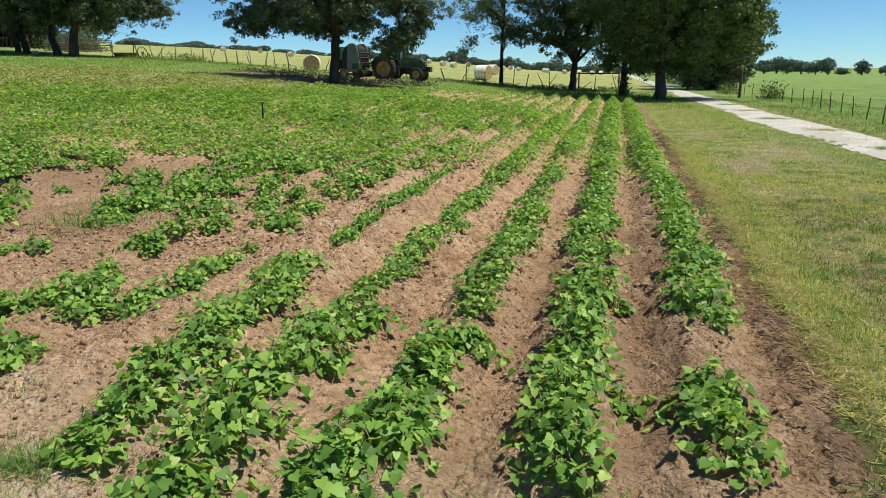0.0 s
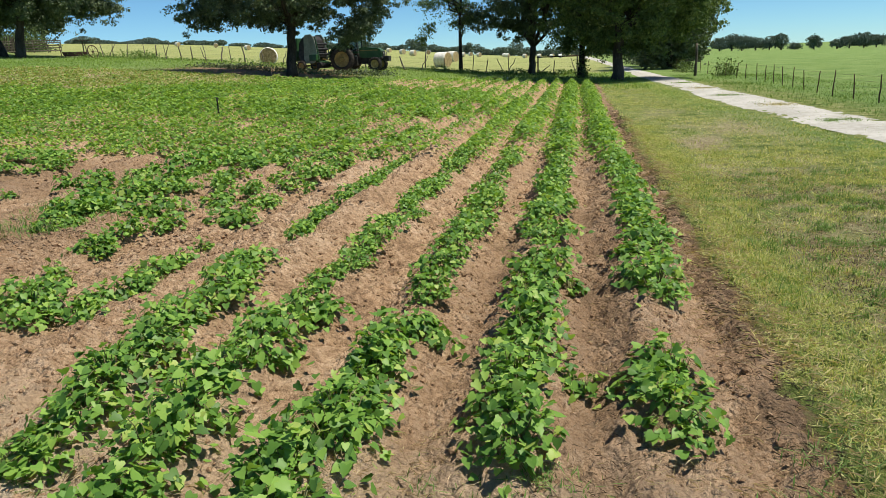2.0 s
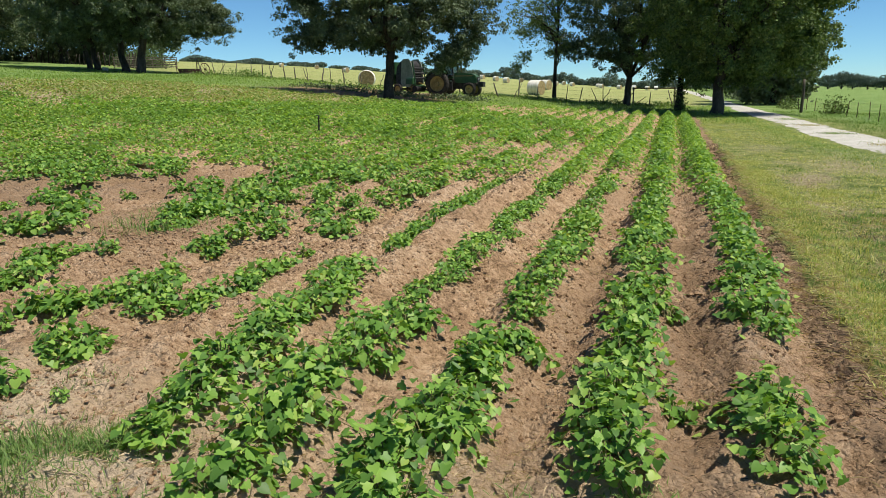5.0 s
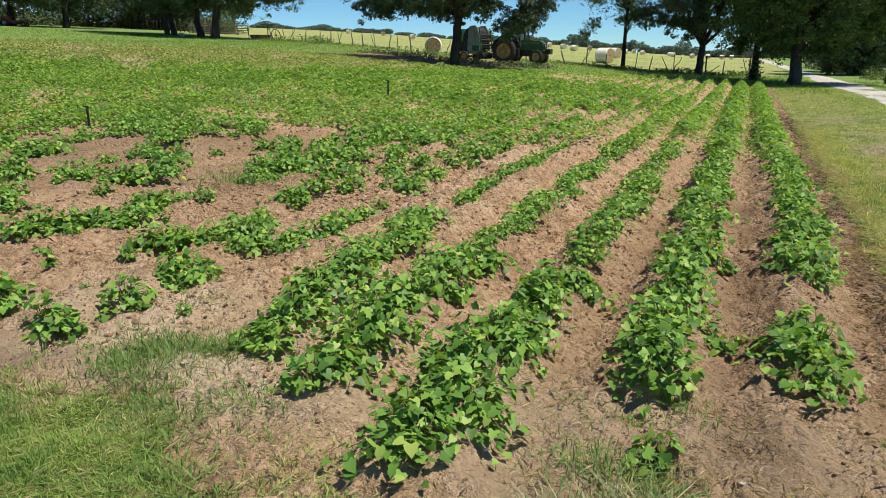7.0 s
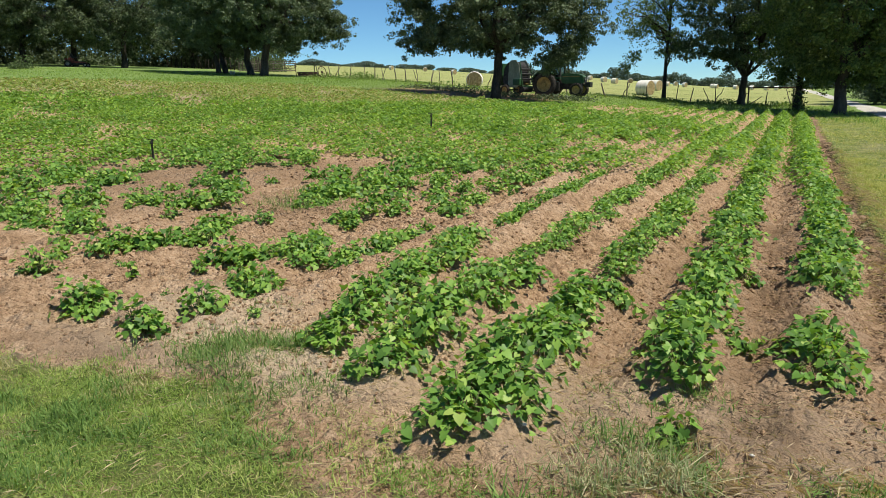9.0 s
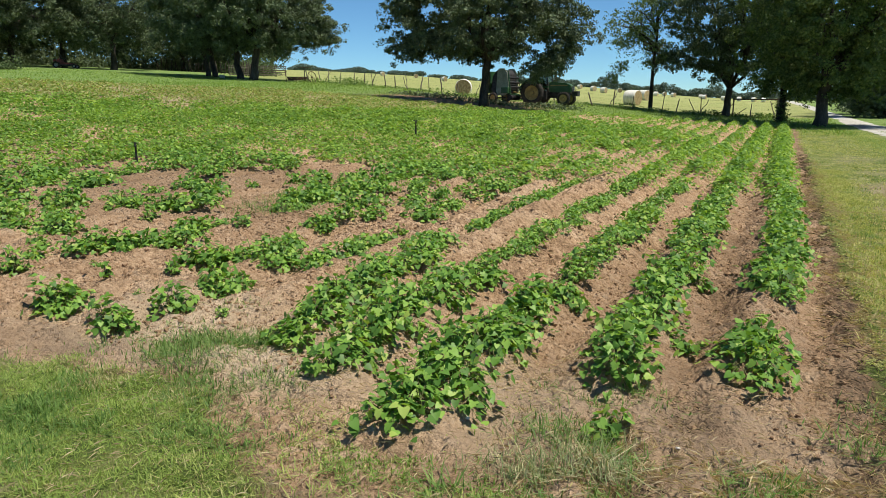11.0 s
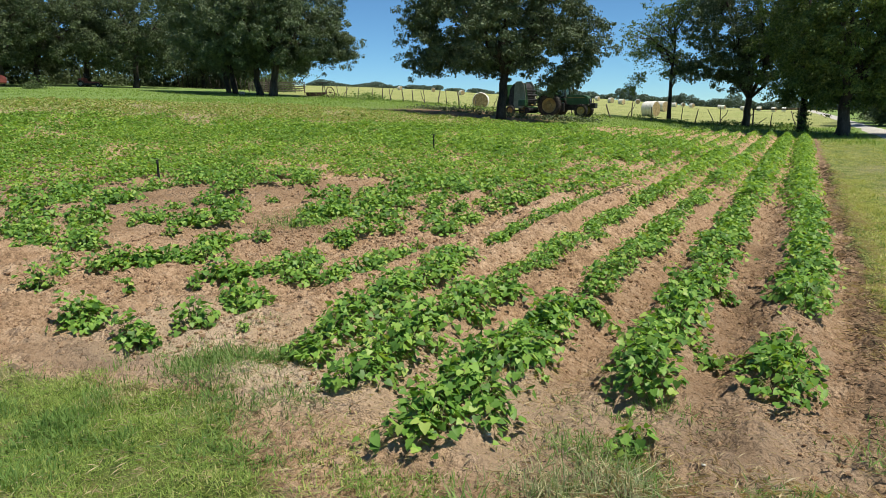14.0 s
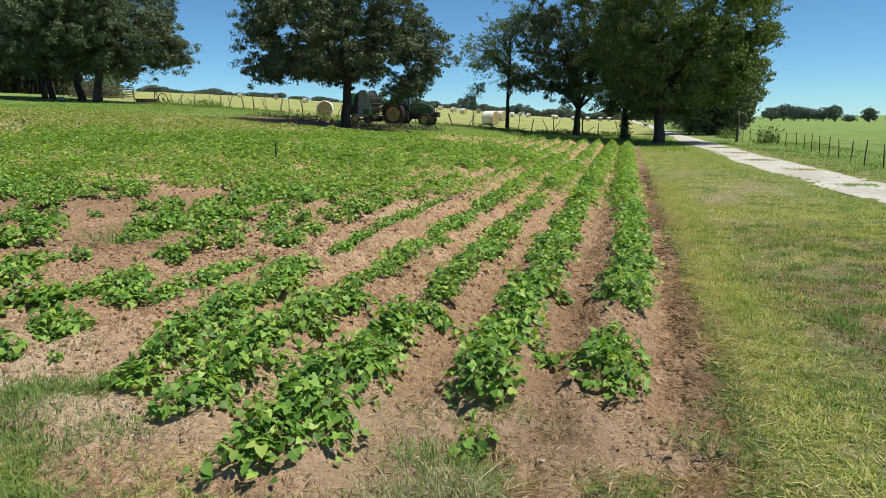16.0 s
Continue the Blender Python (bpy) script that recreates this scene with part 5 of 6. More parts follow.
def thicket(label, pts, n, w, h, size, seed, material):
    rng = np.random.default_rng(seed)
    g = Geo()
    pts = np.asarray(pts, float)
    s = rng.random(n) * (len(pts) - 1)
    i = np.minimum(s.astype(int), len(pts) - 2)
    c = pts[i] + (pts[i + 1] - pts[i]) * (s - i)[:, None]
    hump = 0.55 + 0.45 * np.sin(s * 9 + seed) * np.cos(s * 4.3)
    x, y = c[:, 0] + rng.normal(0, w, n), c[:, 1] + rng.normal(0, w, n)
    z = land(x, y) + rng.random(n) ** 1.2 * h * np.abs(hump)
    scatter(g, TWIG_V, TWIG_F, np.stack([x, y, z], -1), rng.normal(size=(n, 3)) + np.array((0, 0, 0.5)), rng.uniform(0.6, 1.4, n) * size, rng)
    tagged(new("thicket", g.mesh("thicket", material, False)), label, "shrubs", kind="stuff")


thicket("tangled green shrubs along the old fence", ((-118, 107), (-95, 97), (-78, 89), (-70, 82)), 16000, 1.3, 3.4, 0.24, 95, BRUSH)
thicket("dark undergrowth behind the oaks", ((-114, 44), (-110, 62), (-108, 78), (-102, 96), (-88, 98)), 30000, 2.4, 8.0, 0.42, 96, WOODLEAF)
thicket("weeds grown up along the wire fence", ((-47, 61), (-40, 59.5), (-38, 59)), 1500, 0.5, 0.9, 0.16, 97, WEED)
thicket("low weeds along the fence line", ((-38, 59.3), (-25, 55), (-12, 53), (-7, 55.5), (-3.6, 57.5), (-0.5, 58)), 4200, 0.35, 0.5, 0.13, 98, WEED)
# weeds in dark oak-leaf colour thicken the painted shade band under the oak
thicket("weeds beneath the oak, in dark leaf colour that deepens its shade", ((-27, 47), (-20, 46.5), (-13, 46)), 2600, 0.7, 0.5, 0.14, 99, OAK)
thicket("shrubby weeds on the fence beyond the drive", ((8.0, 46), (8.6, 47), (9.0, 47.4)), 700, 0.3, 1.3, 0.12, 100, PECAN)
thicket("bushes along the lane in the shade of the trees", ((8.2, 64), (7.6, 74), (7.2, 84), (6.6, 100)), 5200, 0.7, 2.2, 0.22, 101, OAK)
thicket("small green bush beside the parked truck", ((-75.2, 46.6), (-74.4, 47.8)), 700, 0.5, 1.6, 0.2, 104, BRUSH)
thicket("bushes at the wayside fence", ((7.4, 54), (7.3, 58)), 500, 0.3, 1.2, 0.12, 102, PECAN)
thicket("vines climbing round the trunk", ((-0.25, 50.2), (-0.1, 50.5)), 900, 0.22, 3.2, 0.12, 103, PECAN)


# ---- fences ----
def fence_post(x, y, h, r, rng, lean=4.0, group="fence posts", label="weathered wooden fence post", kind_mat=POSTWOOD):
    g = Geo()
    n = 6
    z = np.linspace(-0.15, h, n)
    wob = rng.normal(0, r * 0.25, (n, 2))
    g.tube(np.stack([wob[:, 0], wob[:, 1], z], -1), np.linspace(r * 1.1, r * 0.85, n) * rng.uniform(0.92, 1.08, n), 7)
    ob = new("fence_post", g.mesh("fence_post", kind_mat))
    ob.matrix_basis = pose(x, y, float(land(x, y)), rng.normal(0, lean), rng.normal(0, lean), rng.uniform(0, 360))
    return tagged(ob, label, "post", group)


def wires(label, xs, ys, heights, sag=0.03):
    ob = thing("fence_wire", xs[0], ys[0], label, "fence")
    base = np.array(ob.matrix_basis.translation)
    for h in heights:
        p = []
        for i in range(len(xs) - 1):
            for t in (0.0, 0.5):
                x, y = xs[i] + (xs[i + 1] - xs[i]) * t, ys[i] + (ys[i + 1] - ys[i]) * t
                p.append((x, y, float(land(x, y)) + h - (sag if t else 0)))
        p.append((xs[-1], ys[-1], float(land(xs[-1], ys[-1])) + h))
        g = Geo()
        g.tube(np.array(p) - base, 0.0028, 3, False)
        part("strand", g, WIRE, ob)


def build_fences():
    rng = np.random.default_rng(131)
    xs = np.arange(-46.0, -1.0, 1.55)
    xs = xs + rng.normal(0, 0.25, len(xs))
    ys = fence_y(xs)
    for x, y in zip(xs, ys):
        fence_post(x, float(y), rng.uniform(1.05, 1.5), rng.uniform(0.028, 0.06), rng, 8.0)
    wires("four rusty strands of barbed wire", xs, ys, (0.35, 0.65, 0.95, 1.2))
    for x, h, a in ((-37.0, 1.6, 28), (-32.0, 1.3, -22), (-12.2, 1.3, 30), (-5.9, 1.35, 28), (-6.1, 1.35, -26), (-3.6, 1.2, 55), (-43.5, 1.5, 34), (-24, 1.2, 20)):
        g = Geo()
        g.tube(bend((0, 0, -0.1), (0, 0, h), 0, rng, 5, 0.03), np.linspace(0.04, 0.025, 5), 6)
        ob = new("fence_brace", g.mesh("fence_brace", POSTWOOD))
        ob.matrix_basis = pose(x, float(fence_y(x)) - 0.12, float(land(x, fence_y(x))), rng.normal(0, 4), a)
        tagged(ob, "crooked leaning wooden brace at the fence", "post", "fence braces")
    # old crowded posts left of the gate
    for k in range(46):
        x = -64.5 - k * 1.05
        fence_post(x, float(fence_y(x)) - 1.0, rng.uniform(1.3, 2.1), rng.uniform(0.05, 0.085), rng, 6.0, "old fence posts", "old dark wooden fence post", BARK)
    # beyond the drive
    py = np.concatenate([np.arange(10, 44, 1.9), np.arange(44, 70, 2.3)])
    px = np.interp(py, (10, 27, 40, 48, 70), (8.6, 8.3, 8.9, 8.3, 7.2))
    for x, y in zip(px, py):
        fence_post(float(x), float(y), rng.uniform(0.78, 0.9), 0.02, rng, 2.5, "steel fence posts", "thin dark steel fence post in grass", RUST)
    wires("thin strands of wire along the green pasture", px, py, (0.25, 0.45, 0.62, 0.78), 0.01)
    fence_post(6.9, 47.8, 2.0, 0.085, rng, 0.5, "gate posts", "thick wooden gate post by the drive")
    # rail and posts at the end of the wire fence
    ob = thing("rail_gate", -3.6, 57.8, "old pipe rail between posts at the field's corner", "gate", turn=4)
    for dx in (0.0, 3.1):
        part("post", rod(bmesh.new(), (dx, 0, -0.1), (dx, 0, 1.4), 0.055), POSTWOOD, ob)
    part("rail", rod(bmesh.new(), (-0.1, 0, 1.32), (3.2, 0, 1.3), 0.045), RUST, ob)
    part("brace", rod(bmesh.new(), (-1.3, 0, 0.0), (-0.05, 0, 0.95), 0.035), POSTWOOD, ob)


build_fences()


def farm_gate():
    ob = thing("farm_gate", -66.0, 75.4, "grey board gate closing the pasture", "gate", turn=38)
    for x in (-3.1, -1.6, -0.1, 1.4, 2.9, 4.35):
        part("upright", box(bmesh.new(), (x, 0, 0.72), (0.1, 0.07, 1.45), 0.012), POSTWOOD, ob)
    for z in (0.25, 0.55, 0.85, 1.15, 1.4):
        part("rail", box(bmesh.new(), (0.62, -0.05, z), (7.6, 0.035, 0.11), 0.008), POSTWOOD, ob)


farm_gate()


def wagon_wheel(x, y):
    ob = thing("iron_wheel", x, y, "rusty iron wheel leaning on weeds", "wheel", turn=80, scale=0.82)
    c = Vector((0, 0, 0.72))
    g = Geo()
    w = np.linspace(0, 2 * np.pi, 29)
    g.tube(np.stack([0.7 * np.cos(w), 0.12 * np.sin(w), 0.72 + 0.7 * np.sin(w)], -1), 0.05, 6, False)
    part("rim", g, RUST, ob)
    part("hub", rod(bmesh.new(), c + Vector((0, -0.12, 0)), c + Vector((0, 0.12, 0)), 0.09), RUST, ob)
    for k in range(8):
        a = k * math.pi / 4
        part("spoke", rod(bmesh.new(), c, c + Vector((0.68 * math.cos(a), 0.11 * math.sin(a), 0.68 * math.sin(a))), 0.016, seg=6), RUST, ob)


wagon_wheel(-44.6, 59.6)


def feed_trough(x, y):
    ob = thing("feed_trough", x, y, "dark rusty steel trough standing in grass", "trough", turn=38)
    part("pan", outline(((-1.1, 0.55), (-0.95, 0.16), (0.95, 0.16), (1.1, 0.55), (1.02, 0.55), (0.9, 0.24), (-0.9, 0.24), (-1.02, 0.55)), 0.7, 0.01), RUST, ob)
    for y_ in (-0.36, 0.36):
        part("side_sheet", outline(((-1.08, 0.53), (-0.93, 0.18), (0.93, 0.18), (1.08, 0.53)), 0.02, 0.004), RUST, ob, m=Matrix.Translation((0, y_, 0)))
    for x_ in (-0.85, 0.85):
        for y_ in (-0.3, 0.3):
            part("leg", rod(bmesh.new(), (x_, y_, -0.05), (x_, y_, 0.2), 0.03), RUST, ob)
    part("upright", rod(bmesh.new(), (-1.12, 0, 0), (-1.25, 0, 1.3), 0.035), RUST, ob)


feed_trough(-47.6, 61.0)


def bird_table(x, y):
    ob = thing("platform_feeder", x, y, "small wooden platform on a post", "feeder", turn=38)
    part("post", rod(bmesh.new(), (0, 0, -0.1), (0, 0, 1.5), 0.05), POSTWOOD, ob)
    part("board", box(bmesh.new(), (0, 0, 1.56), (1.5, 0.5, 0.1), 0.015), POSTWOOD, ob)
    part("brace", rod(bmesh.new(), (0, 0, 1.0), (0.45, 0, 1.5), 0.03), POSTWOOD, ob)


bird_table(-48.5, 63.5)


def white_bucket(x, y):
    ob = thing("bucket", x, y, "white plastic bucket lying in the shade", "bucket")
    b = lathe(((0.0, 0.0), (0.13, 0.0), (0.16, 0.34), (0.17, 0.35), (0.15, 0.35), (0.12, 0.03), (0.0, 0.03)), 20, "z")
    part("pail", b, WHITEPLASTIC, ob)
    g = Geo()
    w = np.linspace(0, np.pi, 11)
    g.tube(np.stack([0.195 * np.cos(w), 0.1 * np.sin(w), 0.34 + 0.08 * np.sin(w)], -1), 0.006, 5, False)
    part("handle", g, GALV, ob)


white_bucket(-57.2, 60.2)
white_bucket(-57.8, 60.4)


# ---- tractor and baler ----
def wheel(parent, x, y, r, w, rim_mat, lugs=22, name="wheel"):
    """A tyred wheel whose axle runs along y, its hub at height r."""
    h = part(name, lathe(((r * 0.2, -w * 0.2), (r * 0.28, -w * 0.22), (r * 0.56, -w * 0.12), (r * 0.6, -w * 0.34), (r * 0.63, -w * 0.34), (r * 0.63, w * 0.34), (r * 0.56, w * 0.12), (r * 0.2, w * 0.2), (0.001, w * 0.2)), 32), rim_mat, parent, m=Matrix.Translation((x, y, r)))
    part("tyre", lathe(((r * 0.61, -w * 0.38), (r * 0.72, -w * 0.5), (r * 0.9, -w * 0.5), (r * 0.965, -w * 0.36), (r * 0.965, w * 0.36), (r * 0.9, w * 0.5), (r * 0.72, w * 0.5), (r * 0.61, w * 0.38)), 44), TYRE, h)
    g = bmesh.new()
    for k in range(lugs):
        a = 2 * math.pi * k / lugs
        for s in (-1, 1):
            b = a + (0.5 * math.pi / lugs if s > 0 else 0)
            box(g, (r * 0.965 * math.cos(b), s * w * 0.24, r * 0.965 * math.sin(b)), (0.055, w * 0.5, 0.09), 0, (0, -math.degrees(b), s * 22))
    part("tread", g, TYRE, h, "worn rubber lugs")
    part("hub", rod(bmesh.new(), (0, -w * 0.34, 0), (0, w * 0.1, 0), r * 0.13, r * 0.13, 12), rim_mat, h)
    return h


def tractor(x, y, turn):
    ob = thing("tractor", x, y, "old green farm tractor with yellow wheels, parked", "tractor", turn=turn)
    part("hood", outline(((1.0, 1.02), (1.0, 1.62), (1.35, 1.66), (2.35, 1.56), (2.62, 1.44), (2.7, 1.25), (2.68, 0.92), (1.2, 0.92)), 0.78, 0.05), GREENPAINT, ob)
    part("grille", outline(((2.7, 0.95), (2.7, 1.36), (2.745, 1.32), (2.745, 0.97)), 0.6, 0.01), DARKMETAL, ob)
    for s in (-1, 1):
        part("hood_stripe", box(bmesh.new(), (1.75, s * 0.393, 1.42), (1.3, 0.012, 0.05)), YELLOW, ob)
        part("headlight", rod(bmesh.new(), (2.72, s * 0.2, 1.2), (2.77, s * 0.2, 1.2), 0.07), GALV, ob)
    part("engine_block", outline(((0.3, 0.55), (0.3, 0.98), (2.4, 0.95), (2.5, 0.62), (1.9, 0.48)), 0.5, 0.03), DARKMETAL, ob)
    part("front_axle", box(bmesh.new(), (2.25, 0, 0.5), (0.16, 1.45, 0.16), 0.02), GREENPAINT, ob)
    part("front_weight", box(bmesh.new(), (2.95, 0, 0.82), (0.42, 0.62, 0.36), 0.04), DARKMETAL, ob)
    part("rear_axle", rod(bmesh.new(), (-0.1, -0.8, 0.88), (-0.1, 0.8, 0.88), 0.14), GREENPAINT, ob)
    part("gearbox", box(bmesh.new(), (0.1, 0, 0.85), (1.1, 0.52, 0.56), 0.06), GREENPAINT, ob)
    for s in (-1, 1):
        wheel(ob, -0.1, s * 0.86, 0.88, 0.46, YELLOW, 22, "rear_wheel")
        wheel(ob, 2.25, s * 0.76, 0.47, 0.28, YELLOW, 18, "front_wheel")
        g = bmesh.new()
        for a0 in range(15, 135, 10):
            a = math.radians(a0)
            box(g, (-0.1 - 0.97 * math.cos(a), s * 0.84, 0.88 + 0.97 * math.sin(a)), (0.05, 0.52, 0.19), 0.008, (0, a0, 0))
        part("fender", g, GREENPAINT, ob)
        for px, py in ((-0.42, 0.55), (0.95, 0.5)):
            part("cab_post", box(bmesh.new(), (px, s * py, 1.98), (0.07, 0.07, 1.15), 0.015), DARKMETAL, ob)
        p = part("cab_window", box(bmesh.new(), (0.27, s * 0.53, 1.98), (1.28, 0.012, 0.95)), glass, ob, "dusty tinted side glass")
        p.visible_shadow = False
    part("cab_roof", box(bmesh.new(), (0.26, 0, 2.62), (1.66, 1.3, 0.16), 0.06), GREENPAINT, ob)
    part("cab_floor", box(bmesh.new(), (0.3, 0, 1.32), (1.35, 1.0, 0.14), 0.03), GREENPAINT, ob)
    part("seat", outline(((-0.2, 1.4), (-0.25, 2.05), (-0.13, 2.05), (-0.08, 1.58), (0.35, 1.6), (0.38, 1.4)), 0.46, 0.03), BLACKPLASTIC, ob)
    st = part("steering_column", rod(bmesh.new(), (0.9, 0, 1.35), (0.66, 0, 1.9), 0.035), DARKMETAL, ob)
    g = Geo()
    w = np.linspace(0, 2 * np.pi, 19)
    g.tube(np.stack([0.66 + 0.09 * np.cos(w), 0.19 * np.sin(w), 1.9 + 0.16 * np.cos(w)], -1), 0.015, 5, False)
    part("steering_wheel", g, BLACKPLASTIC, st)
    part("exhaust", rod(bmesh.new(), (1.35, 0.2, 1.6), (1.35, 0.2, 2.5), 0.045), RUST, ob)
    part("step", box(bmesh.new(), (0.75, -0.66, 0.72), (0.42, 0.26, 0.62), 0.03), DARKMETAL, ob)
    part("drawbar", rod(bmesh.new(), (-0.3, 0, 0.5), (-1.35, 0, 0.48), 0.05), DARKMETAL, ob)


def baler(x, y, turn):
    ob = thing("round_baler", x, y, "faded green round baler hitched behind the tractor", "baler", turn=turn, scale=0.86)
    part("side_panel", outline(((-0.42, 0.95), (-0.3, 2.7), (-0.15, 2.88), (0.42, 2.9), (0.7, 2.5), (0.95, 0.95), (0.5, 0.6), (-0.25, 0.6)), 0.06, 0.015), FADED, ob, m=Matrix.Translation((0, -0.78, 0)))
    part("side_panel", outline(((-0.42, 0.95), (-0.3, 2.7), (-0.15, 2.88), (0.42, 2.9), (0.7, 2.5), (0.95, 0.95), (0.5, 0.6), (-0.25, 0.6)), 0.06, 0.015), FADED, ob, m=Matrix.Translation((0, 0.78, 0)))
    part("chamber", outline(((-1.0, 1.1), (-0.85, 2.25), (-0.45, 2.72), (0.3, 2.76), (0.6, 2.4), (0.82, 0.95), (0.45, 0.66), (-0.65, 0.66)), 1.48, 0.04), DARKMETAL, ob)
    part("tailgate", outline(((-1.7, 1.0), (-1.75, 2.0), (-1.35, 2.6), (-1.0, 2.66), (-1.18, 1.1), (-1.3, 0.75)), 1.5, 0.05), GREENPAINT, ob)
    for z in (1.3, 1.7, 2.1):
        part("belt_roller", rod(bmesh.new(), (0.98 - 0.12 * (z - 1.3), -0.76, z), (0.98 - 0.12 * (z - 1.3), 0.76, z), 0.09), DARKMETAL, ob)
    for s in (-1, 1):
        part("frame_rail", box(bmesh.new(), (0.95, s * 0.84, 1.75), (0.09, 0.06, 1.9), 0.01, (0, -8, 0)), GREENPAINT, ob)
        wheel(ob, -0.55, s * 1.02, 0.42, 0.3, YELLOW, 16)
    part("twine_box", box(bmesh.new(), (0.62, -0.95, 1.05), (0.7, 0.3, 0.5), 0.04), GREENPAINT, ob)
    part("pickup", rod(bmesh.new(), (0.95, -0.75, 0.42), (0.95, 0.75, 0.42), 0.24), DARKMETAL, ob)
    part("axle", rod(bmesh.new(), (-0.55, -1.0, 0.42), (-0.55, 1.0, 0.42), 0.07), DARKMETAL, ob)
    for s in (-1, 1):
        part("tongue", rod(bmesh.new(), (0.6, s * 0.5, 0.75), (2.3, s * 0.05, 0.5), 0.055), GREENPAINT, ob)
    part("drive_shaft", rod(bmesh.new(), (0.9, 0, 0.9), (2.4, 0, 0.68), 0.045), YELLOW, ob)


TX, TY, TT = -16.75, 49.6, -1
tractor(TX, TY, TT)
baler(TX - 2.45, TY - 0.35, -12)


# ---- hay bales ----
def bale_master(x, y, turn):
    ob = thing("hay_bale", x, y, "round hay bale in pale net wrap", "hay bale", "bales on the pasture", turn=turn, sink=0.05)
    rng = np.random.default_rng(151)
    seg, r, w = 40, 0.72, 1.25
    prof = [(r * 0.93, -w / 2), (r * 0.985, -w / 2 + 0.05)] + [(r * (1 + 0.012 * math.sin(k * 2.3)), -w / 2 + 0.12 + k * (w - 0.24) / 7) for k in range(8)] + [(r * 0.985, w / 2 - 0.05), (r * 0.93, w / 2)]
    g = lathe(prof, seg)
    v = g.v[0]
    v *= 1 + rng.normal(0, 0.006, (len(v), 1)) * np.array((1, 0, 1))
    v[:, 2] = np.maximum(v[:, 2], -r * 0.95) + r
    part("wrap", g, WRAP, ob)
    for s in (-1, 1):
        prof = [(0.001 + r * 0.95 * k / 12, s * (w / 2 + 0.015 * math.sin(k * 3.1) - 0.01)) for k in range(13)]
        e = lathe(prof, seg)
        v = e.v[0]
        v[:, 1] += rng.normal(0, 0.012, len(v))
        v[:, 2] = np.maximum(v[:, 2], -r * 0.95) + r
        part("straw_end", e, HAY, ob, "coiled brown hay at the bale's end")
    return ob


first = bale_master(-13.1, 67.1, 68)
for x, y, a in ((-25.9, 56.5, 20), (-17.6, 98.5, 60), (-99.4, 166, 70), (-87.4, 163, 30), (-69.3, 142.5, 60), (-66, 170, 80), (-35.4, 142, 50), (-30.7, 131, 70), (-35.5, 168, 20), (-25.5, 139, 60), (-27, 167, 80), (-25.6, 185, 50), (-18.9, 192, 70), (-13.8, 186, 60), (-10.2, 186.5, 75), (-6.9, 186, 60), (-5, 196, 85), (-55, 150, 30), (-47, 175, 65), (-60, 190, 45), (-21, 205, 60), (-30, 200, 30), (-75, 195, 15)):
    b = copy_thing(first, pose(x, y, float(land(x, y)) - 0.05, 0, 0, a))
    b.scale = [1.0 if y < 100 else 0.76] * 3


# ---- sprinklers ----
def sprinkler(x, y, h):
    ob = thing("sprinkler", x, y, "black plastic riser sprinkler standing among vines", "sprinkler", "field sprinklers", z=float(over(x, y)[0]))
    part("riser", lathe(((0.035, -0.1), (0.035, 0.05), (0.026, 0.08), (0.021, h * 0.8), (0.03, h * 0.82), (0.03, h * 0.87), (0.014, h * 0.9), (0.001, h * 0.9)), 14, "z"), BLACKPLASTIC, ob)
    hd = part("head", rod(bmesh.new(), (0, 0, h * 0.88), (0, 0, h), 0.028, 0.02), DARKMETAL, ob)
    part("nozzle", rod(bmesh.new(), (0.0, 0, h * 0.95), (0.07, 0, h * 1.0), 0.014, 0.008, 8), DARKMETAL, hd)
    part("impact_arm", box(bmesh.new(), (-0.03, 0, h * 1.03), (0.15, 0.012, 0.02), 0.003), DARKMETAL, hd)


sprinkler(-13.2, 10.1, 0.47)
sprinkler(-10.95, 19.4, 0.46)


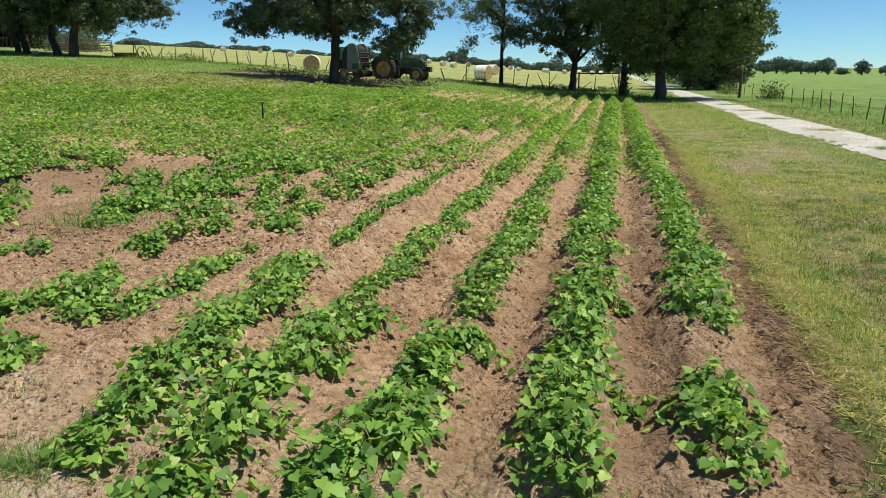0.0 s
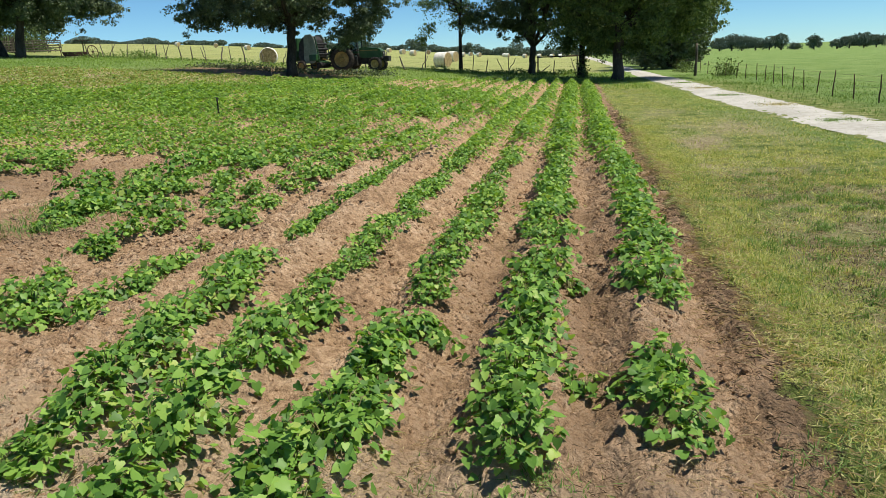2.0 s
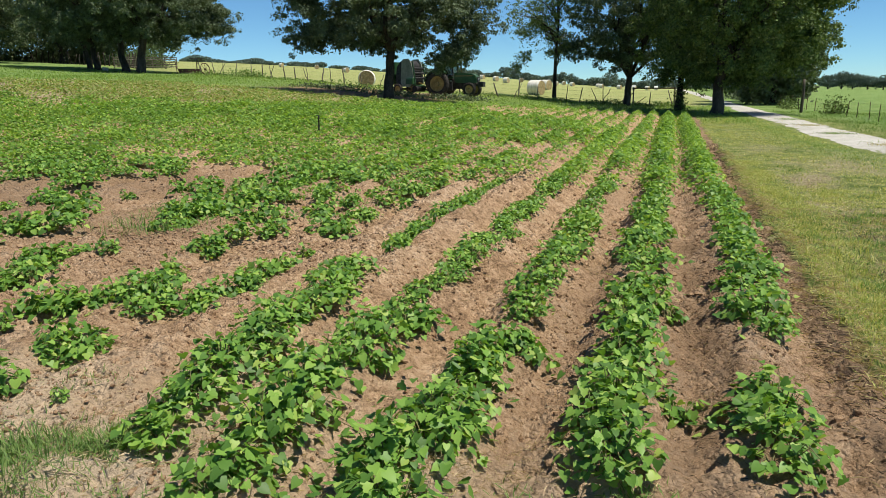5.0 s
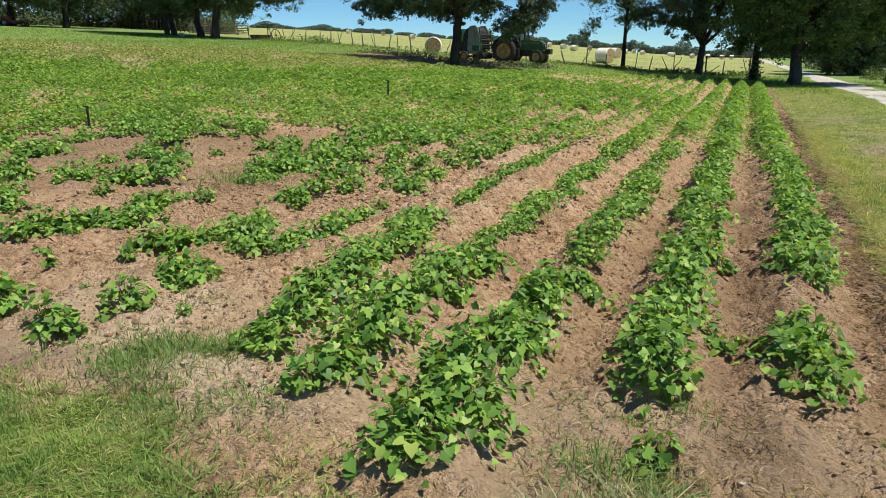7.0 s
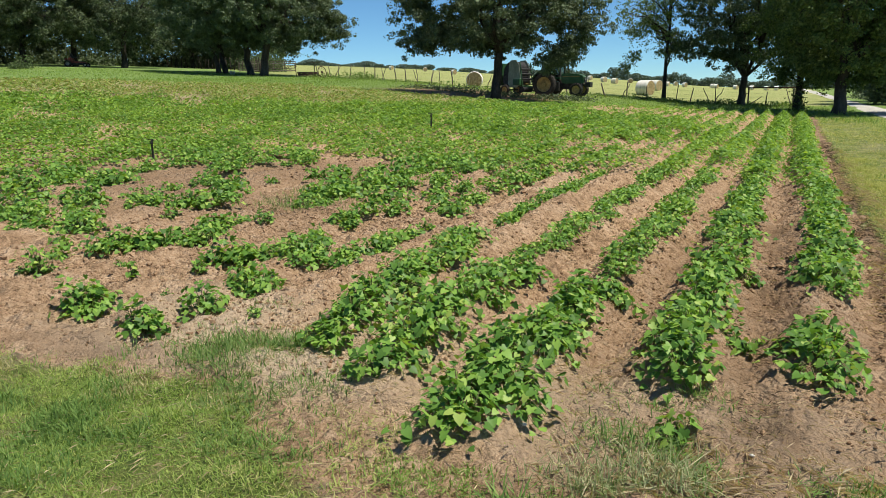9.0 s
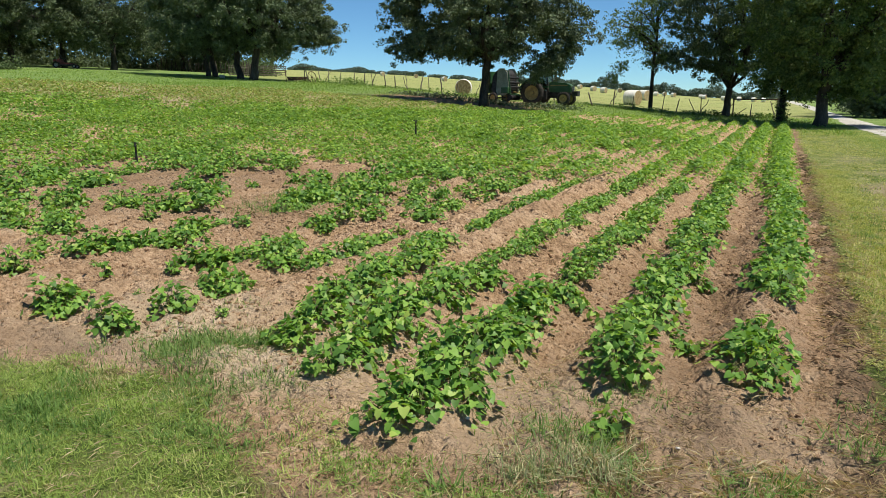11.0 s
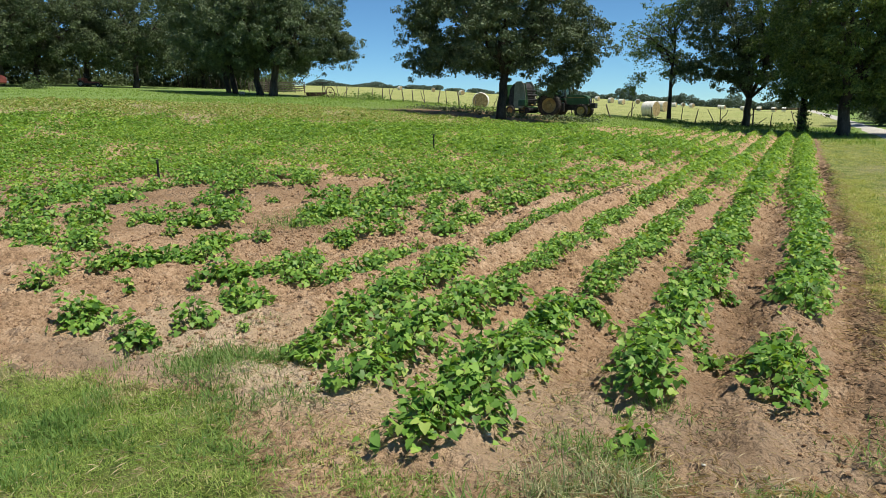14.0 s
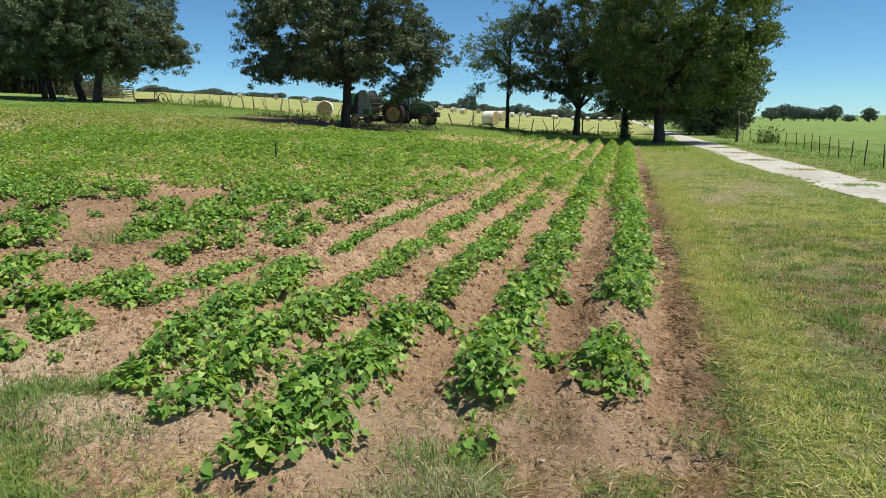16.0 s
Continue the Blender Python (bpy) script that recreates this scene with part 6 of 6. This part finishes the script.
# ---- under the oaks ----
def mower(x, y, turn):
    ob = thing("riding_mower", x, y, "riding mower with a roll bar, parked in shade", "mower", turn=turn, scale=1.4)
    part("deck", box(bmesh.new(), (0.3, 0, 0.25), (1.2, 1.3, 0.16), 0.06), DARKMETAL, ob)
    part("body", outline(((-0.9, 0.35), (-0.95, 0.8), (-0.3, 0.9), (-0.2, 0.55), (0.9, 0.45), (0.95, 0.3)), 0.8, 0.04), SHADED_RED, ob)
    part("seat", outline(((-0.35, 0.85), (-0.45, 1.3), (-0.35, 1.3), (-0.25, 0.98), (0.15, 0.98), (0.15, 0.85)), 0.5, 0.03), BLACKPLASTIC, ob)
    g = Geo()
    g.tube(((-0.6, -0.45, 0.7), (-0.65, -0.45, 1.85), (-0.65, 0.45, 1.85), (-0.6, 0.45, 0.7)), 0.03, 6)
    part("roll_bar", g, GALV, ob)
    for s in (-1, 1):
        wheel(ob, -0.6, s * 0.55, 0.3, 0.26, GALV, 14, "rear_wheel")
        wheel(ob, 0.95, s * 0.45, 0.17, 0.14, GALV, 12, "front_wheel")
        part("lever", rod(bmesh.new(), (0.1, s * 0.3, 0.8), (0.3, s * 0.2, 1.25), 0.018), DARKMETAL, ob)


mower(-89.5, 64.5, 35)


def pickup(x, y, turn):
    ob = thing("pickup_truck", x, y, "large red farm truck parked under the trees", "truck", turn=turn, scale=1.4)
    part("body", outline(((-2.6, 0.5), (-2.62, 1.1), (-0.75, 1.1), (-0.7, 1.15), (0.95, 1.15), (2.3, 1.05), (2.5, 0.9), (2.5, 0.48)), 1.85, 0.05), SHADED_RED, ob)
    part("cab", outline(((-0.75, 1.1), (-0.6, 1.72), (0.45, 1.76), (1.05, 1.12)), 1.6, 0.05), SHADED_RED, ob)
    part("bed", outline(((-2.5, 1.1), (-2.5, 1.16), (-0.85, 1.16), (-0.85, 1.1)), 1.6, 0.01), DARKMETAL, ob)
    for s in (-1, 1):
        part("side_window", outline(((-0.55, 1.2), (-0.48, 1.62), (0.35, 1.66), (0.78, 1.2)), 0.02, 0.0), BLACKPLASTIC, ob, "dark side window", m=Matrix.Translation((0, s * 0.805, 0)))
        for px in (-1.6, 1.55):
            wheel(ob, px, s * 0.8, 0.38, 0.24, GALV, 16)
        part("headlight", box(bmesh.new(), (2.5, s * 0.68, 0.82), (0.04, 0.3, 0.16), 0.02), GALV, ob)
    part("bumper", box(bmesh.new(), (2.55, 0, 0.55), (0.14, 1.8, 0.2), 0.04), GALV, ob)


pickup(-77.9, 41.9, 60)
